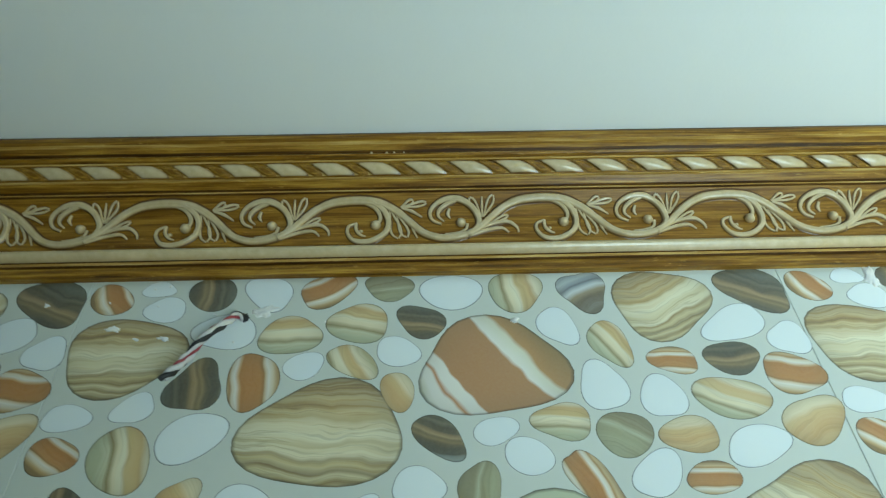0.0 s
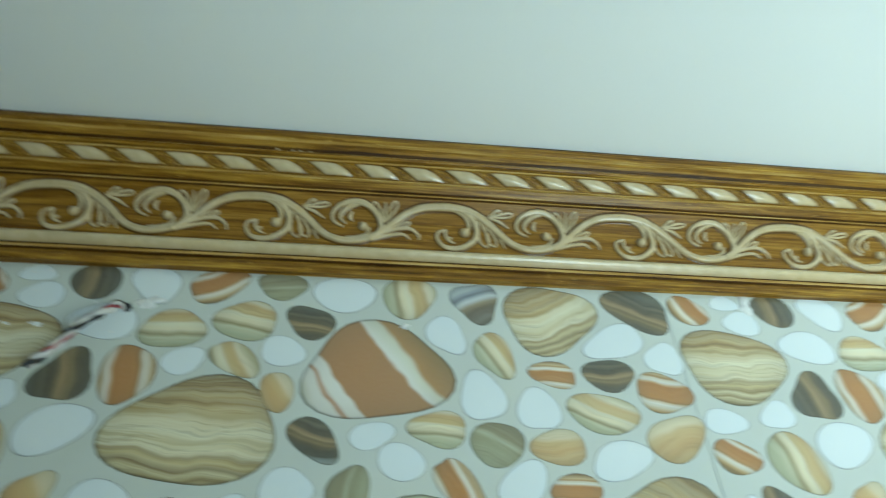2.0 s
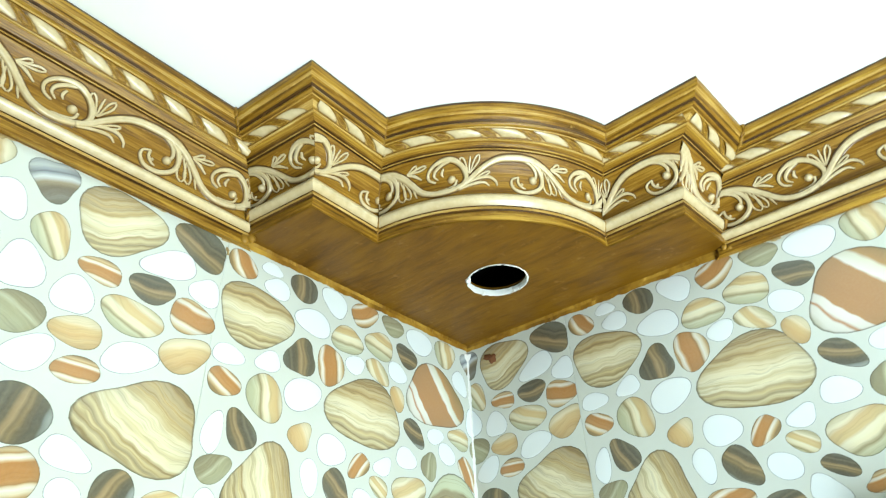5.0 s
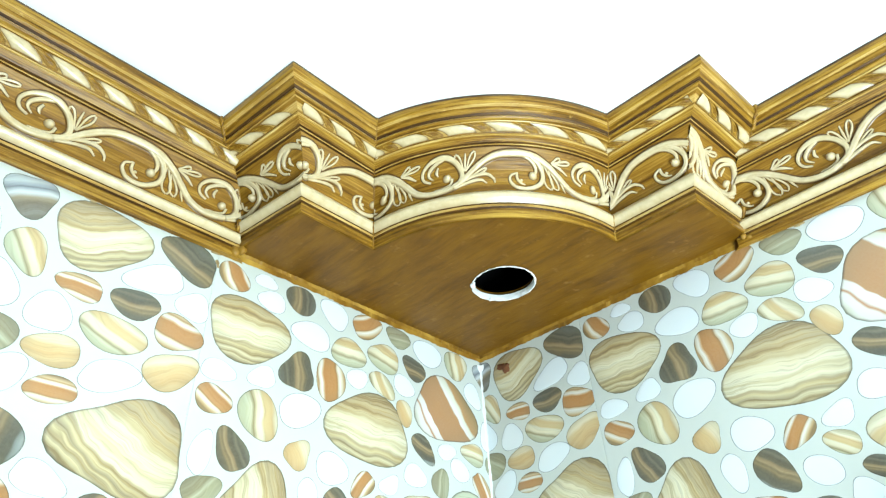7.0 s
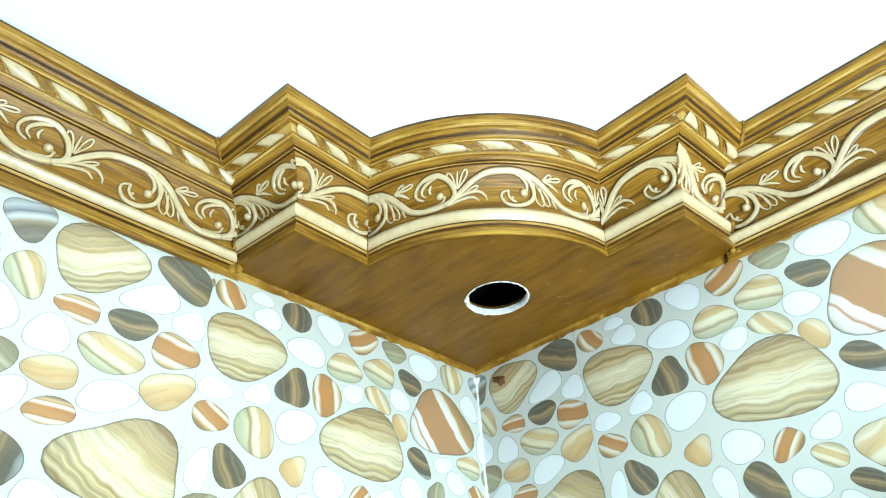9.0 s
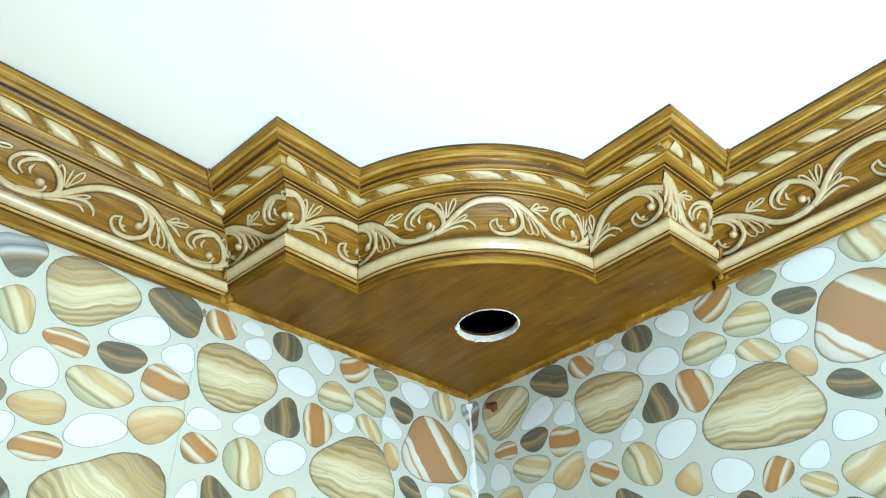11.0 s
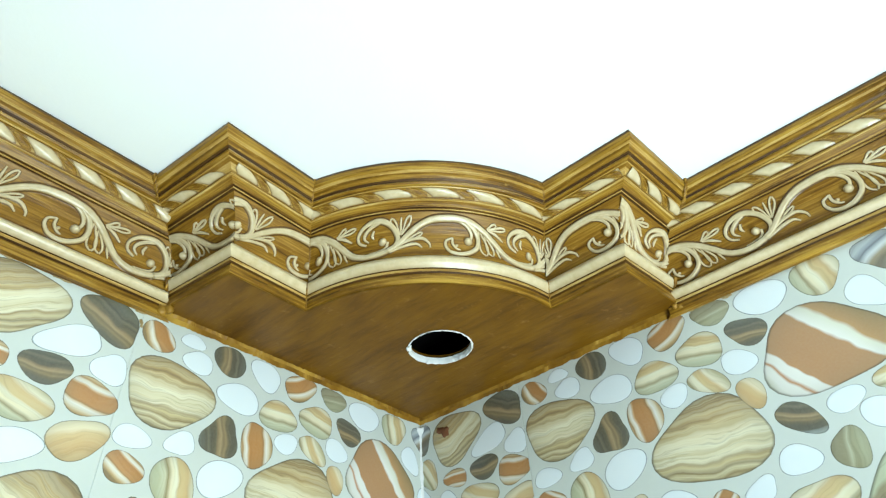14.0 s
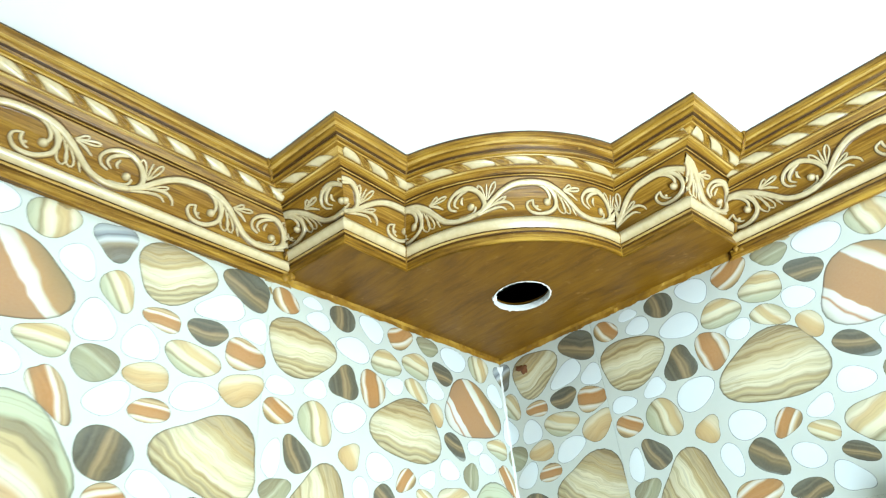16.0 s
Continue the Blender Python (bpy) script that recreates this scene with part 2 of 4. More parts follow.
def stain(name, dark, mid, light, rough=0.40):
    """Brushed golden wood stain; the grain runs along the first texture coordinate."""
    k = Nodes(name)
    a, b = k.uv("run")
    warp = k.noise(k.xyz(k.math("MULTIPLY", a, 6.0), k.math("MULTIPLY", b, 20.0), 3.0), 1.0, 2.0)
    b2 = k.math("ADD", b, k.math("MULTIPLY", warp, 0.004))
    grain = k.noise(k.xyz(k.math("MULTIPLY", a, 11.0), k.math("MULTIPLY", b2, 420.0), 0.0), 1.0, 4.0, 0.65)
    patch = k.noise(k.xyz(k.math("MULTIPLY", a, 9.0), k.math("MULTIPLY", b2, 150.0), 7.0), 1.0, 5.0, 0.65)
    f = k.math("ADD", k.math("MULTIPLY", grain, 0.45), k.math("MULTIPLY", patch, 0.55))
    colour = k.ramp(f, [(0.35, dark), (0.49, mid), (0.66, light)])
    rub = k.noise(k.xyz(k.math("MULTIPLY", a, 60.0), k.math("MULTIPLY", b2, 260.0), 11.0), 1.0, 4.0, 0.7)
    rub = k.math("MULTIPLY", k.math("SUBTRACT", rub, 0.60), 5.0, clamp=True)
    colour = k.mix(k.math("MULTIPLY", rub, 0.62), colour, tuple(min(1.0, c * 1.5 + 0.05) for c in light))
    k.bump(k.math("ADD", grain, k.math("MULTIPLY", patch, 1.5)), 0.30, 0.0014)
    k.b.inputs["Specular IOR Level"].default_value = 0.28
    return k.done(colour, rough)


MOULD = stain("golden_stain", (0.026, 0.008, 0.0004), (0.206, 0.096, 0.0060), (0.50, 0.305, 0.045), 0.36)
GROUND = stain("golden_ground", (0.070, 0.025, 0.0012), (0.214, 0.101, 0.0075), (0.40, 0.230, 0.034), 0.40)
PALE_LIP = stain("pale_lip", (0.16, 0.075, 0.008), (0.40, 0.235, 0.048), (0.66, 0.49, 0.19), 0.30)
GROOVE = stain("dark_groove", (0.015, 0.005, 0.0003), (0.062, 0.025, 0.0018), (0.16, 0.075, 0.008), 0.45)
PANEL = stain("soffit_stain", (0.072, 0.028, 0.0005), (0.124, 0.053, 0.0010), (0.174, 0.080, 0.0020), 0.45)

k = Nodes("cream_wipe")
a, edge = k.uv("run")
n1 = k.noise(k.place(), 130.0, 4.0)
n2 = k.noise(k.place(), 22.0, 3.0)
# brown towards the edges: wiped-off cream plus shading put into the colour
wipe_shade = k.math("ADD", k.math("POWER", edge, 2.4), k.math("MULTIPLY", k.math("SUBTRACT", n2, 0.42), 0.5), clamp=True)
col = k.mix(n1, (0.44, 0.335, 0.16), (0.71, 0.605, 0.41))
col = k.mix(k.math("MULTIPLY", wipe_shade, 0.8), col, (0.23, 0.12, 0.016))
# pooled stain and painted shade together, browning the foot of each stroke
stain_shade = k.math("MULTIPLY", k.math("SUBTRACT", edge, 0.80), 3.2, clamp=True)
k.b.inputs["Specular IOR Level"].default_value = 0.5
CREAMWIPE = k.done(k.mix(stain_shade, col, (0.10, 0.045, 0.005)), 0.28)

k = Nodes("bare_plaster")
n1 = k.noise(k.place(), 260.0, 4.0)
k.bump(n1, 0.6, 0.003)
PLASTER = k.done(k.mix(n1, (0.70, 0.70, 0.68), (0.84, 0.84, 0.82)), 0.9)

# almost black, so the cavity's darkness sits in its colour
k = Nodes("cavity_shade")
CAVITY = k.done((0.012, 0.011, 0.010), 0.9)


def sheath(name, colour):
    k = Nodes(name)
    n1 = k.noise(k.place(), 400.0, 3.0)
    dirty = tuple(c * 0.6 for c in colour)
    return k.done(k.mix(n1, colour, dirty), 0.45)


BLACKWIRE, WHITEWIRE, REDWIRE = sheath("black_sheath", (0.015, 0.015, 0.016)), sheath("white_sheath", (0.72, 0.70, 0.70)), sheath("red_sheath", (0.34, 0.05, 0.06))
k = Nodes("rust_chip")
n1 = k.noise(k.place(), 300.0, 4.0)
CHIP = k.done(k.mix(n1, (0.05, 0.02, 0.008), (0.25, 0.09, 0.03)), 0.8)
k = Nodes("yellow_paint")
n1 = k.noise(k.place(), 40.0, 4.0)
YELLOW = k.done(k.mix(n1, (0.72, 0.46, 0.02), (0.82, 0.56, 0.04)), 0.4)


# ---- building blocks ----
def mesh_of(name, bm, *mats):
    me = bpy.data.meshes.new(name)
    bm.normal_update()
    bm.to_mesh(me)
    bm.free()
    for m in mats:
        me.materials.append(m)
    return me


def part(name, bm, material, parent, label=""):
    ob = new(name, mesh_of(name, bm, material) if isinstance(bm, bmesh.types.BMesh) else bm)
    ob.parent = parent
    return tagged(ob, label)


def box(bm, x0, x1, y0, y1, z0, z1):
    m = Matrix.Translation(((x0 + x1) / 2, (y0 + y1) / 2, (z0 + z1) / 2)) @ Matrix.Diagonal((x1 - x0, y1 - y0, z1 - z0, 1))
    return bmesh.ops.create_cube(bm, size=1.0, matrix=m)["verts"]


def solid(name, material, *boxes, bevel=0.0):
    bm = bmesh.new()
    for b in boxes:
        box(bm, *b)
    if bevel:
        bmesh.ops.bevel(bm, geom=bm.edges[:], offset=bevel, segments=2, affect="EDGES")
    return new(name, mesh_of(name, bm, material))


# ---- room shell ----
TH = 0.15
BACK = 0.0007
wall_a = tagged(solid("wall_north", GROUT, (ROOM_X - TH, TH, BACK, TH, 2.2015, CEIL)), "upper wall behind glazed pebble tiles with pale grout", "wall", kind="structure")
wall_b = tagged(solid("wall_east", GROUT, (BACK, TH, ROOM_Y - TH, BACK, 2.2015, CEIL)), "upper wall behind glazed pebble tiles with pale grout", "wall", kind="structure")
tagged(solid("wall_north_lower", CEMENT, (ROOM_X - TH, TH, 0.0007, TH, -0.1, 2.2015)), "rough grey cement wall below the tiles", "wall", kind="structure")
tagged(solid("wall_east_lower", CEMENT, (0.0007, TH, ROOM_Y - TH, 0.0007, -0.1, 2.2015)), "rough grey cement wall below the tiles", "wall", kind="structure")
tagged(solid("wall_west", WALLPAINT, (ROOM_X - TH, ROOM_X, ROOM_Y - TH, 0.0, 0, CEIL)), "plain grey plastered wall", "wall", kind="structure")
tagged(solid("wall_south", WALLPAINT, (ROOM_X, WIN_X0, ROOM_Y - TH, ROOM_Y, 0, CEIL), (WIN_X1, 0.0, ROOM_Y - TH, ROOM_Y, 0, CEIL),
             (WIN_X0, WIN_X1, ROOM_Y - TH, ROOM_Y, 0, WIN_Z0), (WIN_X0, WIN_X1, ROOM_Y - TH, ROOM_Y, WIN_Z1, CEIL)),
       "plain grey plastered wall with an assumed, unseen window opening", "wall", kind="structure")
tagged(solid("floor", FLOORMAT, (ROOM_X - TH, TH, ROOM_Y - TH, TH, -0.1, 0.0)), "plain pale stone floor", "floor", kind="structure")
tagged(solid("ceiling", PAINT, (ROOM_X - TH, TH, ROOM_Y - TH, TH, CEIL, CEIL + 0.12)), "smooth white painted ceiling", "ceiling", kind="structure")

# ---- cornice profile: (projection, height above the soffit) ----
Z0 = 2.4995
BX, BY, ARC_C, ARC_R = 0.386, 0.0975, 0.087, 0.2035
SPLAY = 0.013


def lean(o, q):
    """The corner box carries the same moulding sprung a little further out."""
    return o + 0.0155 * min(max((q - 0.03) / 0.0875, 0.0), 1.0)


BOX_RISE = ((-0.0032, 0.0086), (0.0080, 0.0262), (0.0198, 0.0424), (0.0694, 0.0840), (0.0761, 0.0881), (0.0871, 0.0934), (0.0988, 0.0992), (0.1183, 0.1205))

WALL_RISE = ((-0.0032, -0.0032), (0.0080, 0.0128), (0.0198, 0.0254), (0.0694, 0.0738), (0.0871, 0.0886), (0.1183, 0.1202))


def rise(run, q):
    """The box's moulding has a taller plain base and a steeper top than the wall's, and ends at the same ceiling."""
    stages = WALL_RISE if run.startswith("wall") else BOX_RISE
    for (q0, z0), (q1, z1) in zip(stages, stages[1:]):
        if q <= q1:
            break
    return Z0 + z0 + (z1 - z0) * (q - q0) / (q1 - q0)


PROFILE = [(0.000, -0.003), (0.0065, -0.003), (0.0075, 0.0005), (0.0072, 0.0035), (0.0095, 0.0042), (0.0095, 0.0062), (0.0075, 0.0066)]
PROFILE += [(0.0095 + 0.0058 * math.sin(math.pi * i / 8), 0.0072 + 0.0115 * i / 8) for i in range(9)]
FIELD0, FIELD1 = len(PROFILE), len(PROFILE) + 5
PROFILE += [(0.0078, 0.0196), (0.0088, 0.0235), (0.0095, 0.0320), (0.0125, 0.0450), (0.0180, 0.0570), (0.0240, 0.0655)]
PROFILE += [(0.0262, 0.0660), (0.0262, 0.0680), (0.0285, 0.0688), (0.0312, 0.0718), (0.0336, 0.0742), (0.0352, 0.0744), (0.0352, 0.0762), (0.0340, 0.0768)]
ROPE0 = len(PROFILE)
PROFILE += [(0.0350, 0.0790), (0.0368, 0.0830), (0.0390, 0.0868)]
PROFILE += [(0.0405, 0.0880), (0.0425, 0.0884), (0.0430, 0.0900), (0.0420, 0.0906), (0.0450, 0.0918), (0.0462, 0.0935), (0.0455, 0.0948), (0.0480, 0.0962),
            (0.0495, 0.0985), (0.0505, 0.1010), (0.0530, 0.1020), (0.0545, 0.1045), (0.0550, 0.1085), (0.0540, 0.1116)]
PROFILE = [(o * 1.02 + 0.0050 * min(max((q - 0.02) / 0.085, 0.0), 1.0), q * 1.06) for o, q in PROFILE]


# raised edges and the rope band, coloured paler than the rest
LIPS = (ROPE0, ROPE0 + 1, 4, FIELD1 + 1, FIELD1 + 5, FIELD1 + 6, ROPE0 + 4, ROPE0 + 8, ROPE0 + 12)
# recessed faces of the profile, coloured darker than the rest
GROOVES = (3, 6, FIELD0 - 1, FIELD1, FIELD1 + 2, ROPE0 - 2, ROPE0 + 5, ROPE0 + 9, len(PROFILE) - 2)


def notch(o):
    return ARC_C + math.sqrt((ARC_R + o) ** 2 - (BY + o - ARC_C) ** 2)


def arc(o, f):
    """The point at the fraction f along the bowed front."""
    a = math.atan2(BY + o - ARC_C, notch(o) - ARC_C)
    g = a + (math.pi / 2 - 2 * a) * f
    return -(ARC_C + (ARC_R + o) * math.cos(g)), -(ARC_C + (ARC_R + o) * math.sin(g))


def ends(o, ob):
    """Plan points of all the runs, left to right, for a projection o on the walls and ob on the box."""
    return {
        "wall_a": [(ROOM_X, -o), (-(BX + ob) - SPLAY + 0.006, -o)],
        "return_a": [(-(BX + ob) - SPLAY, -max(o - 0.014, 0.0)), (-(BX + ob), -(BY + ob))],
        "front_a": [(-(BX + ob), -(BY + ob)), (-notch(ob), -(BY + ob))],
        "bow": [arc(ob, i / 24) for i in range(25)],
        "front_b": [(-(BY + ob), -notch(ob)), (-(BY + ob), -(BX + ob))],
        "return_b": [(-(BY + ob), -(BX + ob)), (-max(o - 0.014, 0.0), -(BX + ob) - SPLAY)],
        "wall_b": [(-o, -(BX + ob) - SPLAY + 0.013), (-o, ROOM_Y)],
    }


def plan(run, o, q):
    return ends(o, lean(o, q))[run]


def cornice_mesh(run):
    bm = bmesh.new()
    uv = bm.loops.layers.uv.new("run")
    rows = []
    for o, q in PROFILE:
        pts = plan(run, o, q)
        rows.append([bm.verts.new((x, y, rise(run, q))) for x, y in pts])
    along = [0.0]
    for p0, p1 in zip(rows[5], rows[5][1:]):
        along.append(along[-1] + (p1.co - p0.co).length)
    up = [0.0]
    for (o0, q0), (o1, q1) in zip(PROFILE, PROFILE[1:]):
        up.append(up[-1] + math.hypot(o1 - o0, q1 - q0))
    for i in range(len(rows) - 1):
        for j in range(len(rows[0]) - 1):
            f = bm.faces.new((rows[i][j], rows[i][j + 1], rows[i + 1][j + 1], rows[i + 1][j]))
            bead = 7 <= i < FIELD0 - 1
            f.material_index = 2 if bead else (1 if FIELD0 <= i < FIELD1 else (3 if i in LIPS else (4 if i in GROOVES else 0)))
            for loop, (a, b) in zip(f.loops, ((j, i), (j + 1, i), (j + 1, i + 1), (j, i + 1))):
                if bead:
                    loop[uv].uv = (along[a], abs((b - 11) / 4.0) ** 1.5 * 0.8)
                else:
                    loop[uv].uv = (along[a], up[b])
    return mesh_of("moulding", bm, MOULD, GROUND, CREAMWIPE, PALE_LIP, GROOVE)


def flow(run):
    """A map from (metres along the run, profile place, proud) to the world, and the run's length at the carved field."""
    o_ref, q_ref = 0.013, 0.045
    ref = plan(run, o_ref, q_ref)
    steps = [0.0]
    for (xa, ya), (xb, yb) in zip(ref, ref[1:]):
        steps.append(steps[-1] + math.hypot(xb - xa, yb - ya))

    def at(s, o, q):
        pts = plan(run, o, q)
        if len(pts) == 2:
            f, i = s / steps[-1], 0
            dx, dy = ref[1][0] - ref[0][0], ref[1][1] - ref[0][1]
            n = math.hypot(dx, dy)
            dx, dy = dx / n, dy / n
            px, py = pts[0]
            off = (px - ref[0][0]) * dx + (py - ref[0][1]) * dy
            return Vector((px + dx * (s - off), py + dy * (s - off), rise(run, q)))
        f = min(max(s / steps[-1], 0.0), 1.0) * (len(pts) - 1)
        i = min(int(f), len(pts) - 2)
        f -= i
        (xa, ya), (xb, yb) = pts[i], pts[i + 1]
        return Vector((xa + (xb - xa) * f, ya + (yb - ya) * f, rise(run, q)))

    def span(o, q):
        """Where the run begins and ends at that place of the profile."""
        pts = plan(run, o, q)
        if len(pts) > 2:
            return 0.0, steps[-1]
        dx, dy = ref[1][0] - ref[0][0], ref[1][1] - ref[0][1]
        n = math.hypot(dx, dy)
        return tuple(((px - ref[0][0]) * dx + (py - ref[0][1]) * dy) / n for px, py in pts)

    return at, span, steps[-1]


def field(h):
    """Profile place at the height h (0 to 1) of the carved field, and its outward normal there."""
    pts = PROFILE[FIELD0:FIELD1 + 1]
    q = pts[0][1] + (pts[-1][1] - pts[0][1]) * h
    for (o0, q0), (o1, q1) in zip(pts, pts[1:]):
        if q <= q1 or (o1, q1) == pts[-1]:
            f = (q - q0) / (q1 - q0)
            n = Vector((q1 - q0, -(o1 - o0))).normalized()
            return o0 + (o1 - o0) * f, q, n
    return None


PERIOD = 0.1727
# strokes of one repeat: half width at root, middle, tip, then points (along the repeat, up the field), both in thousandths
STROKES = [
    (3.4, 3.6, 3.4, ((-360, 190), (-290, 350), (-230, 560), (-160, 740), (-90, 840), (0, 880), (90, 880), (180, 830), (260, 690), (320, 520), (375, 330), (430, 190), (500, 120), (575, 130), (640, 190))),
    (3.0, 2.8, 1.2, ((600, 150), (665, 240), (700, 400), (695, 580), (660, 760), (600, 880), (530, 885), (470, 800), (440, 650), (455, 500), (500, 420))),
    (2.2, 2.1, 0.8, ((585, 880), (530, 800), (490, 690), (485, 580), (515, 480))),
    (1.2, 1.8, 0.6, ((545, 720), (535, 620), (548, 540))),
    (2.9, 2.6, 1.1, ((130, 870), (195, 700), (220, 480), (205, 270), (150, 110), (90, 60), (35, 110), (5, 260), (8, 400), (48, 470))),
    (1.5, 1.7, 0.8, ((48, 470), (50, 330), (75, 220), (100, 190))),
    (2.2, 2.0, 1.1, ((90, 860), (145, 760), (175, 600), (165, 450), (140, 400))),
    (0.8, 1.4, 0.7, ((335, 500), (352, 300), (372, 130))),
    (0.8, 1.7, 0.8, ((290, 740), (345, 680), (398, 570))),
    (0.6, 1.4, 0.8, ((721, 560), (719, 740), (721, 915))),
    (1.8, 1.9, 0.9, ((640, 200), (760, 400), (850, 450), (898, 340), (908, 225))),
    (1.7, 1.8, 0.9, ((650, 170), (750, 290), (820, 320), (856, 225))),
    (1.6, 1.4, 0.7, ((638, 420), (628, 300), (585, 235), (520, 215))),
]
# hollow leaves: half width of the rim, then root, tip and how far the sides swell
LEAVES = [
    (1.02, (285, 760), (352, 875), 60), (1.02, (292, 750), (422, 835), 60),
    (1.02, (716, 560), (655, 905), 85), (1.02, (726, 560), (780, 938), 85),
    (1.02, (745, 385), (858, 585), 60),
    (1.1, (225, 760), (272, 130), 150), (1.05, (262, 660), (318, 150), 120),
]


def leaf_strokes():
    out = []
    for w, (ax, ay), (bx, by), swell in LEAVES:
        dx, dy = (bx - ax) * PERIOD, (by - ay) * 0.0505
        n = math.hypot(dx, dy)
        px, py = -dy / n / PERIOD * swell * 0.0505, dx / n * swell
        for sign in (1, -1):
            pts = []
            for f, g in ((0, 0), (0.3, 0.45), (0.62, 0.95), (0.85, 0.85), (1.0, 0.12)):
                pts.append((ax + (bx - ax) * f + px * g * sign * 0.62, ay + (by - ay) * f + py * g * sign * 0.62))
            out.append((w * 0.8, w * 1.15, w * 0.9, tuple(pts)))
    return out


BALLS = ((152, 420, 4.9), (605, 440, 4.7), (75, 300, 1.9))


def smooth(points, n=5):
    out = []
    p = [Vector(a) for a in points]
    p = [2 * p[0] - p[1]] + p + [2 * p[-1] - p[-2]]
    for i in range(1, len(p) - 2):
        for j in range(n):
            f = j / n
            out.append(0.5 * ((2 * p[i]) + (p[i + 1] - p[i - 1]) * f + (2 * p[i - 1] - 5 * p[i] + 4 * p[i + 1] - p[i + 2]) * f * f
                              + (3 * p[i] - p[i - 1] - 3 * p[i + 1] + p[i + 2]) * f ** 3))
    out.append(p[-2])
    return out


def scroll_bmesh(at, start, mitres):
    """One repeat of the carved scroll from start, cut off at the mitres."""
    bm = bmesh.new()
    uv = bm.loops.layers.uv.new("run")
    tall = 0.0505

    def spot(s, h, d):
        o, q, n = field(min(max(h, -0.05), 1.05))
        return at(s, o + n.x * d + 0.00012, q + n.y * d)

    # third value feeds that painted edge tone: flanks, dip and foot go brown
    section = [(-1.4, 0.02, 1.5), (-0.98, 0.12, 1.0), (-0.84, 0.66, 0.62), (-0.50, 1.0, 0.0), (0.0, 0.80, 0.50), (0.50, 1.0, 0.0), (0.84, 0.66, 0.62), (0.98, 0.12, 1.0), (1.4, 0.02, 1.5)]
    for w0, w1, w2, pts in STROKES + leaf_strokes():
        line = smooth([(a / 1000 * PERIOD, b / 1000 * tall) for a, b in pts])
        last = None
        for i, p in enumerate(line):
            f = i / (len(line) - 1)
            w = (w0 + (w1 - w0) * f * 2 if f < 0.5 else w1 + (w2 - w1) * (f - 0.5) * 2) / 1000 * 1.0
            t = (line[min(i + 1, len(line) - 1)] - line[max(i - 1, 0)]).normalized()
            side = Vector((-t.y, t.x))
            ring = []
            for a, d, e in section:
                c = p + side * (a * w)
                ring.append((bm.verts.new(spot(start + c.x, c.y / tall, d * min(w * 1.35, 0.0042))), e))
            if last:
                for (v0, e0), (v1, e1), (v2, e2), (v3, e3) in zip(last, last[1:], ring[1:], ring):
                    face = bm.faces.new((v0, v1, v2, v3))
                    face.smooth = True
                    for loop, e in zip(face.loops, (e0, e1, e2, e3)):
                        loop[uv].uv = (f, e)
            else:
                bm.faces.new([v for v, _ in ring])
            last = ring
        bm.faces.new([v for v, _ in reversed(last)])
    for a, b, r in BALLS:
        r /= 1000
        rings = []
        for i in range(5):
            g = math.pi / 2 * i / 4
            rings.append([bm.verts.new(spot(start + a / 1000 * PERIOD + r * math.cos(g) * math.cos(h), b / 1000 + r * math.cos(g) * math.sin(h) / tall, r * 1.2 * math.sin(g)))
                          for h in (math.tau * j / 12 for j in range(12))])
        for i in range(4):
            for j in range(12):
                face = bm.faces.new((rings[i][j], rings[i][(j + 1) % 12], rings[i + 1][(j + 1) % 12], rings[i + 1][j]))
                face.smooth = True
                for loop, e in zip(face.loops, (1 - i / 4, 1 - i / 4, 0.75 - i / 4, 0.75 - i / 4)):
                    loop[uv].uv = (0, e)
    bmesh.ops.remove_doubles(bm, verts=bm.verts[:], dist=1e-6)
    for base, inward in mitres:
        bmesh.ops.bisect_plane(bm, geom=bm.verts[:] + bm.edges[:] + bm.faces[:], plane_co=base, plane_no=inward, clear_inner=True)
    return bm


def mitres_of(run):
    """The two upright planes in which a run is mitred, with their normals towards its middle."""
    low, high = plan(run, 0.009, 0.025), plan(run, 0.025, 0.070)
    middle = Vector((*low[len(low) // 2], 0)) if len(low) > 2 else (Vector((*low[0], 0)) + Vector((*low[1], 0))) / 2
    out = []
    for end in (0, -1):
        base = Vector((*low[end], 0))
        ahead = Vector((*high[end], 0)) - base
        no = Vector((-ahead.y, ahead.x, 0)).normalized()
        if no.dot(middle - base) < 0:
            no = -no
        out.append((base + no * 0.0003, no))
    return out


ROPE = 0.0423


